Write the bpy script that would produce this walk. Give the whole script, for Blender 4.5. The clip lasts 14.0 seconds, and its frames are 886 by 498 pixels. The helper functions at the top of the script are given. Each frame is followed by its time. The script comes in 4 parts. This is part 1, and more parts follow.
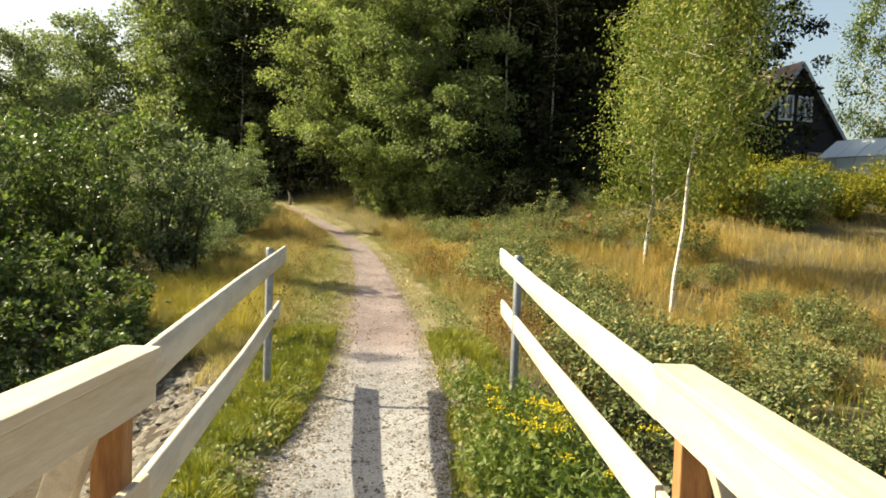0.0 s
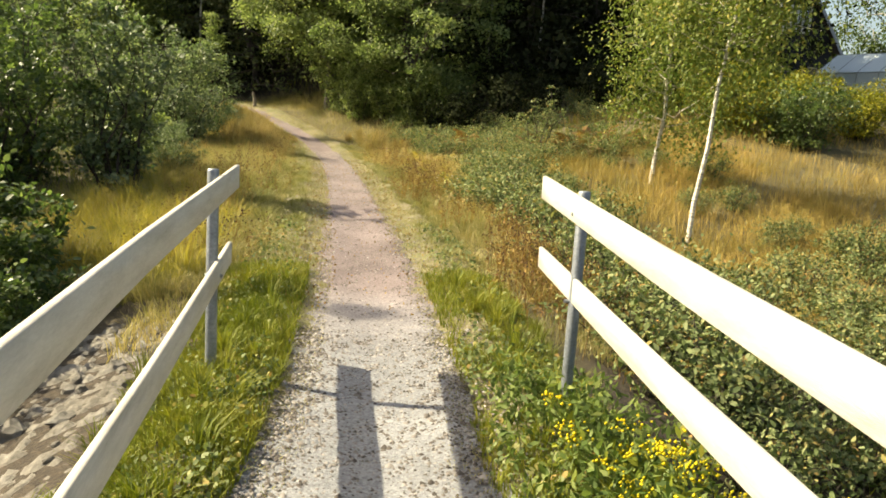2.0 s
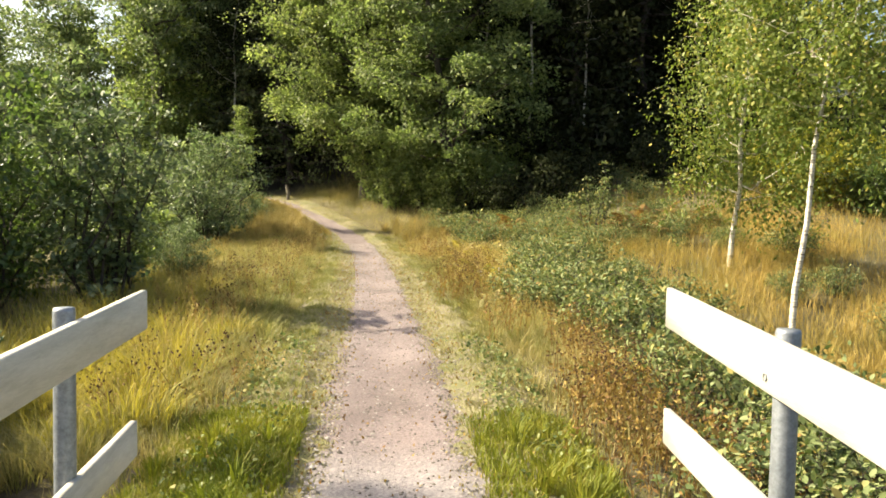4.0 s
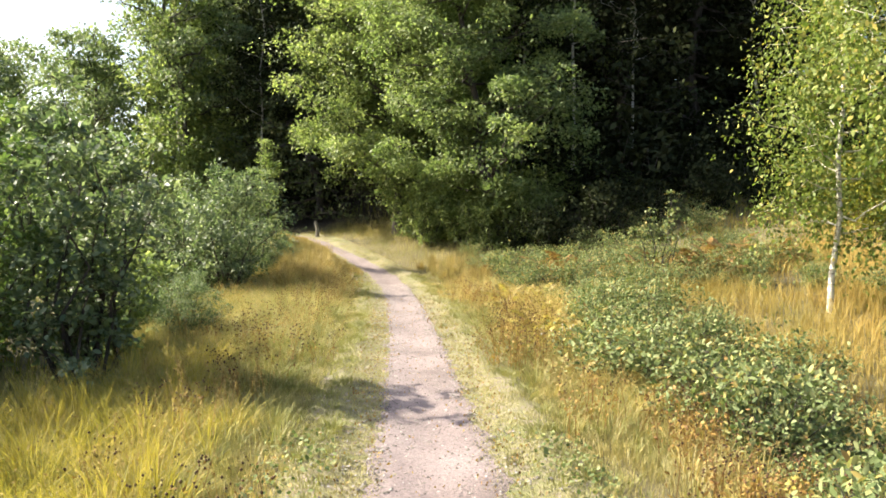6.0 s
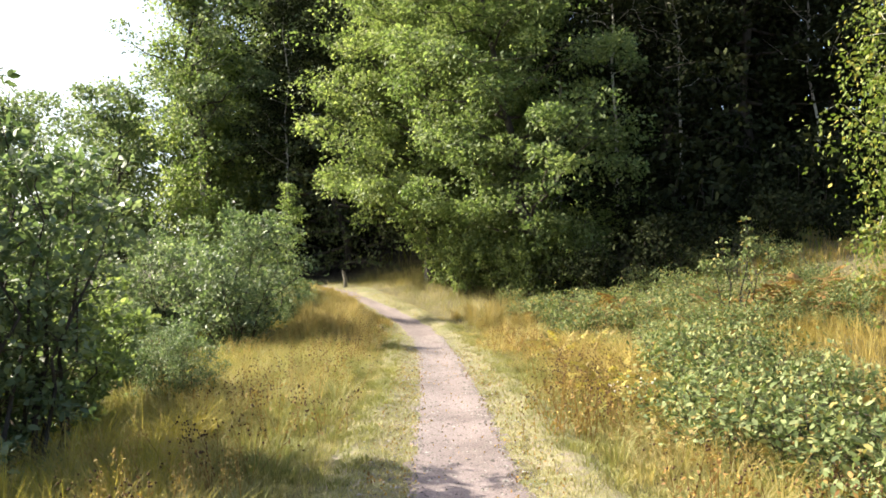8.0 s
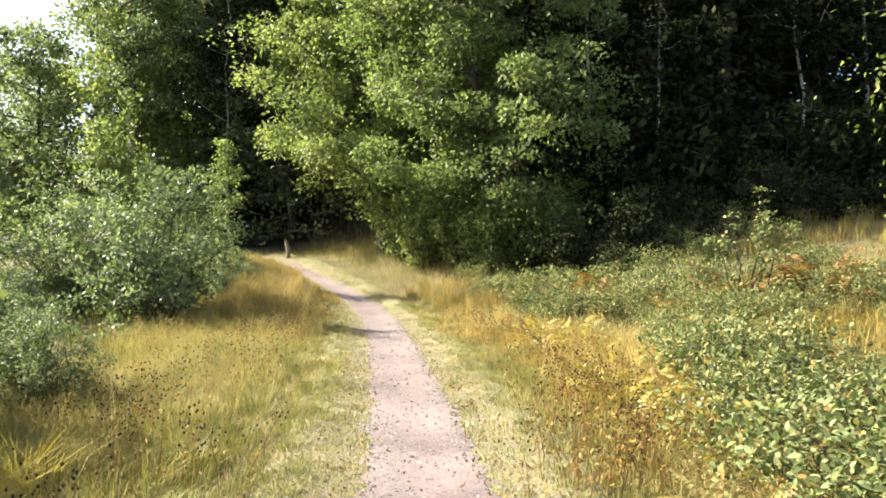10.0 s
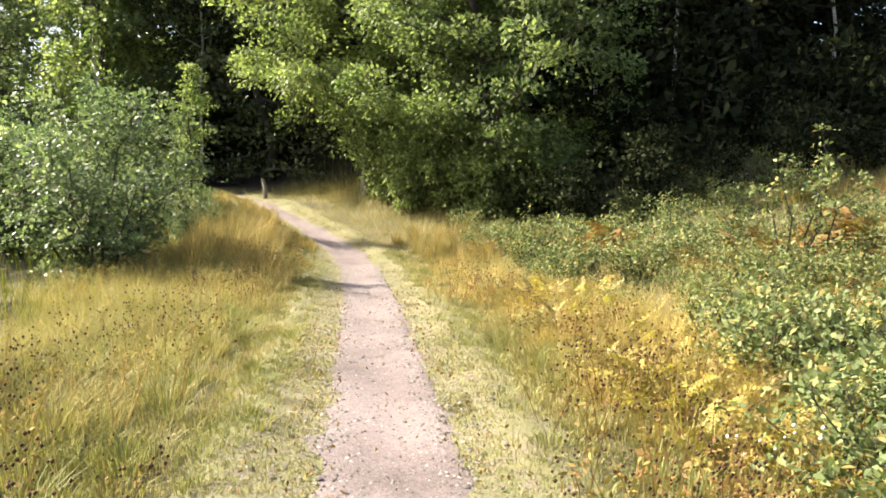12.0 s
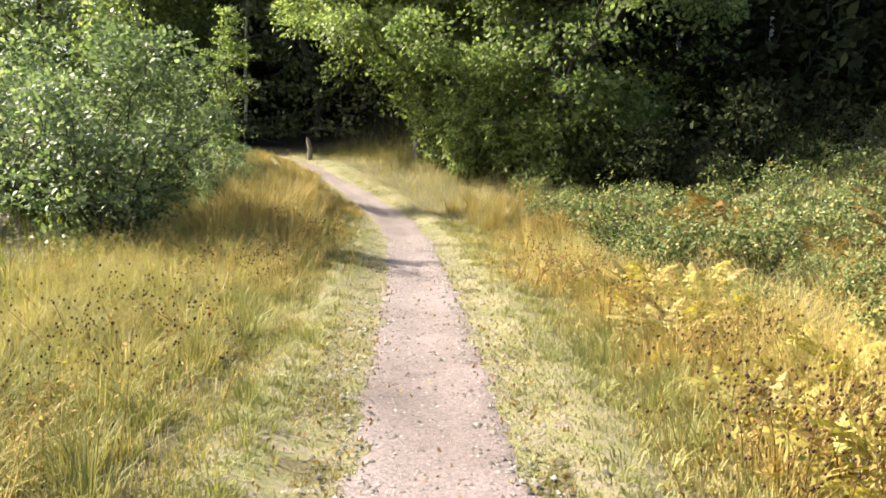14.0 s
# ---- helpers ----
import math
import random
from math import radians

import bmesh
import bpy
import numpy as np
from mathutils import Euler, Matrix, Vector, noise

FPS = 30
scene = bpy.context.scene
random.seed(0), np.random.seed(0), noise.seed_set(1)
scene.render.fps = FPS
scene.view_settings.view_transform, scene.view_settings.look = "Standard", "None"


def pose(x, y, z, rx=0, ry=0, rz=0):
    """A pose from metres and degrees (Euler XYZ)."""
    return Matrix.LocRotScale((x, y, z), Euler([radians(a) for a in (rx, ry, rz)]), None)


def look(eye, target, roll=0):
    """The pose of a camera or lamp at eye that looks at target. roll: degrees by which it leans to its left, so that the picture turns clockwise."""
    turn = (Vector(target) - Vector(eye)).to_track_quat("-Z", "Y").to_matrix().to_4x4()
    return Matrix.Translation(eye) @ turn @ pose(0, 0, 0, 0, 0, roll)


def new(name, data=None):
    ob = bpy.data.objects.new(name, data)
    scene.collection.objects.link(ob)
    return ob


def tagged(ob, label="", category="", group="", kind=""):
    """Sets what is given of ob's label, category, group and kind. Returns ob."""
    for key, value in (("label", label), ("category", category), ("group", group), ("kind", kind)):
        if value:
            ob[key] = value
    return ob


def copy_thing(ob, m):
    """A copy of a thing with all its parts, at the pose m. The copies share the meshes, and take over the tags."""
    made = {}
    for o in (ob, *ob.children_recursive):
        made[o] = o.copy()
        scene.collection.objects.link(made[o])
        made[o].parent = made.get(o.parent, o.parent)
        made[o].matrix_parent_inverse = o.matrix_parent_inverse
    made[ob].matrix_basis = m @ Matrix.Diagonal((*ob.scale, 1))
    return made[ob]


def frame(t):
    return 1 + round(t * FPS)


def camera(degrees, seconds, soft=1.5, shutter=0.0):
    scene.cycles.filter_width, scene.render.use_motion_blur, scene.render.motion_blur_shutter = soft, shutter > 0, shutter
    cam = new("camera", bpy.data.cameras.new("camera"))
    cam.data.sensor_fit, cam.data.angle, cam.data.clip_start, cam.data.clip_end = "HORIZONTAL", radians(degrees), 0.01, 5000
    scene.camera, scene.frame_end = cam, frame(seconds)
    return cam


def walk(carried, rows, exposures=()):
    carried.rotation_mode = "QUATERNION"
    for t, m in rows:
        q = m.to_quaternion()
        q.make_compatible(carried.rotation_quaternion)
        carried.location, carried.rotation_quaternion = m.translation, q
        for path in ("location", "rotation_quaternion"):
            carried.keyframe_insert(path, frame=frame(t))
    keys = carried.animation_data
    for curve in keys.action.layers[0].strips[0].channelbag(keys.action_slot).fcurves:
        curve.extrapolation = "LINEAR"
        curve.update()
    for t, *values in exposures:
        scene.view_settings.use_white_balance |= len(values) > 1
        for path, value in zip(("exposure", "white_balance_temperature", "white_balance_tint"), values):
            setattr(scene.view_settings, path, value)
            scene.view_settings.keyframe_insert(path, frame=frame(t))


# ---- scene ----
cam = camera(60.6, 14.0, soft=1.7)
METRES, EYE, TILT, LEAN, TURN = 14.5, 1.5, -2.5, -2.0, 0.0
ROWS = [
    (0.0, 0.0, 0.0, 0.0, -0.0, 0.0, -0.0),
    (0.5, -0.0087, 0.0298, 0.0012, 0.93, -2.47, 1.01),
    (1.0, -0.0183, 0.0666, 0.0054, 3.78, -4.19, -1.27),
    (1.5, -0.0229, 0.1049, 0.0035, -1.03, -5.5, -1.69),
    (2.0, -0.0232, 0.1401, 0.0077, -2.33, -6.9, -1.53),
    (2.5, -0.0184, 0.1746, 0.0103, 2.86, -7.39, -3.12),
    (3.0, -0.0152, 0.2125, 0.0091, -0.42, -3.4, -0.63),
    (5.5, -0.0301, 0.3857, 0.0275, 3.64, 0.71, 3.53),
    (6.0, -0.0356, 0.4192, 0.0334, 3.42, 1.81, 1.86),
    (6.5, -0.0429, 0.4537, 0.0331, 5.38, 4.38, 4.97),
    (7.0, -0.0428, 0.4876, 0.0336, 5.36, 3.99, 2.33),
    (7.5, -0.0474, 0.5195, 0.028, 2.17, 5.79, 4.61),
    (8.0, -0.0484, 0.5564, 0.0267, 6.11, 5.92, 3.16),
    (10.5, -0.0749, 0.7454, 0.0388, 1.78, 1.86, 1.9),
    (11.0, -0.0722, 0.7777, 0.04, 5.73, -1.09, 0.06),
    (11.5, -0.0711, 0.8096, 0.0407, 0.71, -2.66, -1.14),
    (12.0, -0.0766, 0.8417, 0.0446, 1.48, -0.51, 0.77),
    (12.5, -0.0751, 0.8729, 0.0463, 5.3, -2.39, 0.45),
    (13.0, -0.0806, 0.9051, 0.0475, -0.14, -0.07, -1.35),
    (13.5, -0.0884, 0.9387, 0.0474, 3.64, 0.8, 1.25),
    (14.0, -0.0914, 0.973, 0.0485, 5.42, -3.06, -0.42),
]
walk(cam, [(t, pose(0, 0, EYE, TILT, LEAN, TURN) @ pose(METRES * x, METRES * y, METRES * z, 90 + pitch, roll, yaw)) for t, x, y, z, yaw, pitch, roll in ROWS],
     exposures=[(0.0, 1.42, 7650, 4), (3.0, 1.47, 7600, 4), (5.5, 2.0, 6600, 8), (6.5, 1.98, 6550, 7), (8.0, 1.92, 6500, 7), (10.5, 2.06, 6600, 8), (12.0, 2.03, 6600, 8), (14.0, 1.96, 6550, 7)])

# ---- light: afternoon sun from the walker's left, slightly ahead ----
SUN_WAY = Vector((-1.26, 0.27, 1.0)).normalized()      # towards the sun
world = bpy.data.worlds.new("sky")
scene.world = world
world.use_nodes = True
sky = world.node_tree.nodes.new("ShaderNodeTexSky")
sky.sky_type, sky.sun_disc = "NISHITA", False
sky.sun_elevation = math.asin(SUN_WAY.z)
sky.sun_rotation = math.atan2(SUN_WAY.x, SUN_WAY.y) % (2 * math.pi)
sky.air_density, sky.dust_density, sky.ozone_density = 1.0, 4.0, 1.0
backing = world.node_tree.nodes["Background"]
backing.inputs["Strength"].default_value = 0.095
world.node_tree.links.new(sky.outputs["Color"], backing.inputs["Color"])
sun = new("sun", bpy.data.lights.new("sun", "SUN"))
sun.data.energy, sun.data.angle, sun.data.color = 5.0, radians(0.55), (1.0, 0.92, 0.75)
sun.matrix_world = look(SUN_WAY * 60, (0, 0, 0))


# ---- materials ----
def material(name):
    m = bpy.data.materials.new(name)
    m.use_nodes = True
    nt = m.node_tree
    return m, nt, nt.nodes["Principled BSDF"]


def node(nt, kind, **inputs):
    n = nt.nodes.new(kind)
    for k, v in inputs.items():
        n.inputs[k.replace("_", " ")].default_value = v
    return n


def ramp(nt, fac, stops):
    r = nt.nodes.new("ShaderNodeValToRGB")
    while len(r.color_ramp.elements) < len(stops):
        r.color_ramp.elements.new(0.5)
    for e, (p, c) in zip(r.color_ramp.elements, stops):
        e.position, e.color = p, (*c, 1)
    nt.links.new(fac, r.inputs["Fac"])
    return r.outputs["Color"]


def noise_fac(nt, scale, detail=6, rough=0.6, stretch=None):
    n = node(nt, "ShaderNodeTexNoise", Scale=scale, Detail=detail, Roughness=rough)
    c = nt.nodes.new("ShaderNodeTexCoord")
    if stretch:
        mp = node(nt, "ShaderNodeMapping", Scale=stretch)
        nt.links.new(c.outputs["Object"], mp.inputs["Vector"])
        nt.links.new(mp.outputs["Vector"], n.inputs["Vector"])
    else:
        nt.links.new(c.outputs["Object"], n.inputs["Vector"])
    return n.outputs["Fac"]


def mix(nt, fac, a, b, mode="MIX"):
    m = nt.nodes.new("ShaderNodeMix")
    m.data_type, m.blend_type = "RGBA", mode
    for socket, v in ((m.inputs["Factor"], fac), (m.inputs[6], a), (m.inputs[7], b)):
        if isinstance(v, (int, float)):
            socket.default_value = v
        elif isinstance(v, tuple):
            socket.default_value = (*v, 1)
        else:
            nt.links.new(v, socket)
    return m.outputs[2]


def bump(nt, bsdf, height, strength, distance):
    b = node(nt, "ShaderNodeBump", Strength=strength, Distance=distance)
    nt.links.new(height, b.inputs["Height"])
    nt.links.new(b.outputs["Normal"], bsdf.inputs["Normal"])


def surface(name, stops, scale, rough=0.8, fine=40, bump_by=0.4, bump_at=0.01, metal=0.0, stretch=None, grit=0.55):
    """A solid surface: broad stains and fine grain, with relief."""
    m, nt, b = material(name)
    broad, grain = noise_fac(nt, scale, 5, 0.6, stretch), noise_fac(nt, fine, 8, 0.7, stretch)
    colour = ramp(nt, broad, stops)
    dark = ramp(nt, grain, [(0.3, (grit, grit, grit)), (0.7, (1.06, 1.06, 1.06))])
    nt.links.new(mix(nt, 1.0, colour, dark, "MULTIPLY"), b.inputs["Base Color"])
    b.inputs["Roughness"].default_value, b.inputs["Metallic"].default_value = rough, metal
    bump(nt, b, grain, bump_by, bump_at)
    return m


def leaf(name, stops, glow=0.35, rough=0.55, patch=0.0, gloss=0.22):
    """A thin leaf or blade, each island in its own shade, which lets some light through."""
    m, nt, b = material(name)
    g = nt.nodes.new("ShaderNodeNewGeometry")
    pick = g.outputs["Random Per Island"]
    if patch:
        lay = nt.nodes.new("ShaderNodeMapRange")
        lay.inputs["From Min"].default_value, lay.inputs["From Max"].default_value = 0.33, 0.67
        nt.links.new(noise_fac(nt, 1.7, 6, 0.7), lay.inputs["Value"])
        both = node(nt, "ShaderNodeMix", Factor=0.5)
        nt.links.new(pick, both.inputs["A"])
        nt.links.new(lay.outputs["Result"], both.inputs["B"])
        pick = both.outputs["Result"]
    colour = ramp(nt, pick, stops)
    tint = ramp(nt, noise_fac(nt, 0.9 if patch else 0.5, 3), [(0.3, (0.72, 0.78, 0.7)), (0.7, (1.2, 1.12, 1.1))])
    colour = mix(nt, 1.0, colour, tint, "MULTIPLY")
    nt.links.new(colour, b.inputs["Base Color"])
    b.inputs["Roughness"].default_value = rough
    b.inputs["Specular IOR Level"].default_value = gloss
    t = nt.nodes.new("ShaderNodeBsdfTranslucent")
    nt.links.new(mix(nt, 1.0, colour, (1.0, 0.97, 0.72) if patch else (1.0, 1.1, 0.68), "MULTIPLY"), t.inputs["Color"])
    s = node(nt, "ShaderNodeMixShader", Fac=glow)
    nt.links.new(b.outputs[0], s.inputs[1])
    nt.links.new(t.outputs[0], s.inputs[2])
    nt.links.new(s.outputs[0], nt.nodes["Material Output"].inputs["Surface"])
    return m


def plain(name, colour, rough=0.6, metal=0.0):
    return surface(name, [(0.3, tuple(c * 0.85 for c in colour)), (0.7, colour)], 3, rough, 30, 0.15, 0.004, metal)


def soil_material():
    m, nt, b = material("soil")
    broad, grain = noise_fac(nt, 0.7, 5), noise_fac(nt, 25, 8, 0.7)
    dry = ramp(nt, broad, [(0.3, (0.070, 0.056, 0.024)), (0.5, (0.120, 0.098, 0.042)), (0.7, (0.170, 0.142, 0.062))])
    # litter brown of the wood's floor, taken near black to hold the wood's shade
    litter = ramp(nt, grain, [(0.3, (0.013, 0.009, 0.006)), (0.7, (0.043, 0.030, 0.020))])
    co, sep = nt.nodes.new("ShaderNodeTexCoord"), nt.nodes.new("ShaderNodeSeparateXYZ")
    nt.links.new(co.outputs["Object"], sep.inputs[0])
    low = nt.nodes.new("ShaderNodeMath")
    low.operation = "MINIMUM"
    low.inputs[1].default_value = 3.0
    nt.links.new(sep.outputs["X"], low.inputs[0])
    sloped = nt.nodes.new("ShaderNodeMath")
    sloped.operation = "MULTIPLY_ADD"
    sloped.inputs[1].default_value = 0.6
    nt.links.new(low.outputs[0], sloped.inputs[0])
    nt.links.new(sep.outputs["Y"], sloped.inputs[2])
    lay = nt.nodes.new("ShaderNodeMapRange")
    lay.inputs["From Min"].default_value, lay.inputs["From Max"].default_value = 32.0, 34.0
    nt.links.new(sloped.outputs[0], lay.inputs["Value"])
    # banks by the bridge: dark earth with their shade painted into the colour
    ditch = nt.nodes.new("ShaderNodeMapRange")
    ditch.inputs["From Min"].default_value, ditch.inputs["From Max"].default_value = 1.0, 1.35
    off = nt.nodes.new("ShaderNodeMath")
    off.operation = "ADD"
    off.inputs[1].default_value = 0.15
    nt.links.new(sep.outputs["X"], off.inputs[0])
    away = nt.nodes.new("ShaderNodeMath")
    away.operation = "ABSOLUTE"
    nt.links.new(off.outputs[0], away.inputs[0])
    nt.links.new(away.outputs[0], ditch.inputs["Value"])
    near = nt.nodes.new("ShaderNodeMapRange")
    near.inputs["From Min"].default_value, near.inputs["From Max"].default_value = 10.0, 7.5
    nt.links.new(sep.outputs["Y"], near.inputs["Value"])
    bank_shade = nt.nodes.new("ShaderNodeMath")
    bank_shade.operation = "MULTIPLY"
    nt.links.new(ditch.outputs["Result"], bank_shade.inputs[0])
    nt.links.new(near.outputs["Result"], bank_shade.inputs[1])
    # earth brown deepened to stand for shade on these banks
    shaded_earth = ramp(nt, grain, [(0.3, (0.028, 0.020, 0.013)), (0.7, (0.085, 0.062, 0.040))])
    dry = mix(nt, bank_shade.outputs[0], dry, shaded_earth)
    dark = ramp(nt, grain, [(0.3, (0.6, 0.6, 0.6)), (0.7, (1.1, 1.1, 1.1))])
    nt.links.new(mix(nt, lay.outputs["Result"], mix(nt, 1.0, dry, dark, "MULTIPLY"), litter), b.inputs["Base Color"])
    b.inputs["Roughness"].default_value = 0.95
    bump(nt, b, grain, 0.9, 0.04)
    return m


SOIL = soil_material()
RUBBLE = surface("rubble", [(0.3, (0.130, 0.112, 0.088)), (0.5, (0.230, 0.208, 0.176)), (0.7, (0.330, 0.308, 0.272))], 5, 0.95, 30, 1.0, 0.03)
STONE = surface("stone", [(0.3, (0.098, 0.086, 0.071)), (0.5, (0.165, 0.150, 0.128)), (0.7, (0.270, 0.255, 0.225))], 2.5, 0.9, 22, 0.8, 0.02)
PINE = surface("sawn_pine", [(0.3, (0.390, 0.330, 0.245)), (0.7, (0.520, 0.468, 0.380))], 4, 0.6, 28, 0.25, 0.003, 0, (6, 0.6, 6), 0.84)
PINE_DARK = surface("heartwood_pine", [(0.3, (0.240, 0.104, 0.036)), (0.7, (0.400, 0.200, 0.080))], 4, 0.6, 28, 0.25, 0.004, 0, (6, 6, 0.6))
WHITE_WOOD = surface("weathered_white_board", [(0.25, (0.330, 0.300, 0.245)), (0.55, (0.500, 0.475, 0.420)), (0.8, (0.580, 0.560, 0.510))], 2.2, 0.65, 30, 0.3, 0.004, 0, (5, 0.7, 5), 0.84)
STEEL = surface("galvanised_steel", [(0.3, (0.208, 0.232, 0.264)), (0.7, (0.336, 0.360, 0.400))], 9, 0.45, 60, 0.1, 0.002, 0.55)
BARK = surface("dark_bark", [(0.3, (0.036, 0.028, 0.022)), (0.7, (0.104, 0.084, 0.068))], 3, 0.95, 18, 1.0, 0.03, 0, (3, 3, 0.6))


def birch_bark():
    m, nt, b = material("birch_bark")
    streak = noise_fac(nt, 5, 6, 0.65, (1.2, 1.2, 7))
    c = ramp(nt, streak, [(0.36, (0.051, 0.043, 0.038)), (0.44, (0.425, 0.383, 0.315)), (0.6, (0.612, 0.578, 0.510))])
    nt.links.new(c, b.inputs["Base Color"])
    b.inputs["Roughness"].default_value = 0.7
    bump(nt, b, streak, 0.4, 0.01)
    return m


BIRCH = birch_bark()


def gravel_material():
    m, nt, b = material("trodden_gravel")
    broad, fine = noise_fac(nt, 0.8, 5), noise_fac(nt, 55, 8, 0.75)
    v = node(nt, "ShaderNodeTexVoronoi", Scale=70.0)
    co = nt.nodes.new("ShaderNodeTexCoord")
    nt.links.new(co.outputs["Object"], v.inputs["Vector"])
    base = ramp(nt, broad, [(0.3, (0.190, 0.197, 0.212)), (0.55, (0.275, 0.284, 0.302)), (0.75, (0.340, 0.350, 0.370))])
    grit = ramp(nt, fine, [(0.28, (0.5, 0.48, 0.46)), (0.5, (0.98, 0.97, 0.96)), (0.75, (1.2, 1.2, 1.2))])
    stone = ramp(nt, v.outputs["Color"], [(0.1, (0.72, 0.72, 0.74)), (0.9, (1.15, 1.13, 1.1))])
    worn = ramp(nt, broad, [(0.32, (0.120, 0.093, 0.092)), (0.5, (0.190, 0.150, 0.152)), (0.72, (0.235, 0.192, 0.194))])
    sep = nt.nodes.new("ShaderNodeSeparateXYZ")
    nt.links.new(co.outputs["Object"], sep.inputs[0])
    lay = nt.nodes.new("ShaderNodeMapRange")
    lay.inputs["From Min"].default_value, lay.inputs["From Max"].default_value = 7.0, 9.0
    nt.links.new(sep.outputs["Y"], lay.inputs["Value"])
    base = mix(nt, lay.outputs["Result"], base, worn)
    c = mix(nt, 1.0, mix(nt, 1.0, base, grit, "MULTIPLY"), stone, "MULTIPLY")
    nt.links.new(c, b.inputs["Base Color"])
    b.inputs["Roughness"].default_value = 0.95
    bump(nt, b, fine, 0.8, 0.012)
    return m


GRAVEL = gravel_material()


def turf_material():
    m, nt, b = material("trodden_turf")
    broad, fine, blotch = noise_fac(nt, 1.6, 5), noise_fac(nt, 60, 8, 0.75), noise_fac(nt, 9, 6, 0.65)
    grass = ramp(nt, broad, [(0.32, (0.130, 0.138, 0.048)), (0.5, (0.205, 0.190, 0.088)), (0.68, (0.270, 0.235, 0.132))])
    bare = ramp(nt, blotch, [(0.47, (0, 0, 0)), (0.64, (1, 1, 1))])
    worn = mix(nt, bare, grass, (0.235, 0.190, 0.150))
    grain = ramp(nt, fine, [(0.3, (0.55, 0.56, 0.5)), (0.65, (1.12, 1.1, 1.08))])
    nt.links.new(mix(nt, 1.0, worn, grain, "MULTIPLY"), b.inputs["Base Color"])
    b.inputs["Roughness"].default_value = 0.95
    bump(nt, b, fine, 0.9, 0.02)
    return m


TURF = turf_material()


def pebble_material():
    m, nt, b = material("pebbles")
    g = nt.nodes.new("ShaderNodeNewGeometry")
    c = ramp(nt, g.outputs["Random Per Island"], [(0.0, (0.045, 0.036, 0.030)), (0.5, (0.125, 0.106, 0.094)), (0.85, (0.220, 0.198, 0.182)), (1.0, (0.330, 0.305, 0.285))])
    nt.links.new(c, b.inputs["Base Color"])
    b.inputs["Roughness"].default_value = 0.9
    return m


PEBBLE = pebble_material()
# foliage, by kind
LEAF_BIRCH = leaf("birch_leaf", [(0.0, (0.088, 0.125, 0.026)), (0.5, (0.150, 0.195, 0.048)), (0.85, (0.225, 0.250, 0.070)), (1.0, (0.360, 0.300, 0.080))], 0.38)
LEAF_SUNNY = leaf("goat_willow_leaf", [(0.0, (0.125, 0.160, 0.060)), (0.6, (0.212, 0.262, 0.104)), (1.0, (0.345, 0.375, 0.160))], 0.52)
LEAF_ALDER = leaf("grey_alder_leaf", [(0.0, (0.095, 0.130, 0.052)), (0.6, (0.180, 0.230, 0.094)), (1.0, (0.290, 0.330, 0.152))], 0.5)
LEAF_DEEP = leaf("alder_leaf", [(0.0, (0.045, 0.075, 0.024)), (0.6, (0.095, 0.140, 0.045)), (1.0, (0.200, 0.240, 0.090))], 0.45, 0.4, 0, 0.35)
# shade inside the dense wood painted into the leaves as near black
LEAF_WOOD_SHADED = leaf("wood_leaf_painted_shade", [(0.0, (0.016, 0.019, 0.010)), (0.7, (0.030, 0.037, 0.018)), (1.0, (0.060, 0.068, 0.033))], 0.15, 0.8, 0, 0.03)
LEAF_PINE = leaf("spruce_needle", [(0.0, (0.055, 0.070, 0.034)), (0.6, (0.110, 0.132, 0.060)), (1.0, (0.180, 0.195, 0.095))], 0.2, 0.8)
LEAF_EDGE = leaf("wood_edge_leaf", [(0.0, (0.125, 0.17, 0.06)), (0.6, (0.23, 0.285, 0.105)), (1.0, (0.37, 0.40, 0.17))], 0.52)
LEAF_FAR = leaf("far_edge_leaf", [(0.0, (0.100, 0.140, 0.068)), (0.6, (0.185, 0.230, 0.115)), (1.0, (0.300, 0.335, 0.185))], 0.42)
LEAF_GREY = leaf("willow_leaf", [(0.0, (0.078, 0.112, 0.056)), (0.55, (0.148, 0.190, 0.102)), (1.0, (0.290, 0.325, 0.205))], 0.45, 0.48, 0, 0.32)
LEAF_SHRUB = leaf("bramble_leaf", [(0.0, (0.062, 0.088, 0.034)), (0.45, (0.155, 0.192, 0.080)), (0.8, (0.275, 0.305, 0.158)), (0.93, (0.330, 0.290, 0.110)), (1.0, (0.330, 0.190, 0.070))], 0.3, 0.6, 0, 0.15)
LEAF_HEDGE = leaf("hedge_leaf", [(0.0, (0.095, 0.115, 0.016)), (0.6, (0.210, 0.210, 0.021)), (1.0, (0.357, 0.304, 0.032))], 0.35)
LEAF_HERB = leaf("fresh_herb_leaf", [(0.0, (0.060, 0.095, 0.022)), (0.6, (0.115, 0.165, 0.042)), (1.0, (0.210, 0.250, 0.075))], 0.35)
LEAF_GOLD = leaf("yellow_bracken", [(0.0, (0.260, 0.190, 0.050)), (0.4, (0.430, 0.330, 0.080)), (0.75, (0.540, 0.440, 0.140)), (1.0, (0.300, 0.300, 0.090))], 0.35)
GRASS_RUST = leaf("rusty_grass_flower", [(0.0, (0.230, 0.140, 0.050)), (0.5, (0.370, 0.255, 0.100)), (1.0, (0.480, 0.375, 0.170))], 0.35, 0.7)
LEAF_FERN = leaf("browning_fern", [(0.0, (0.240, 0.150, 0.060)), (0.5, (0.405, 0.307, 0.112)), (0.8, (0.465, 0.383, 0.180)), (1.0, (0.270, 0.277, 0.098))], 0.35)
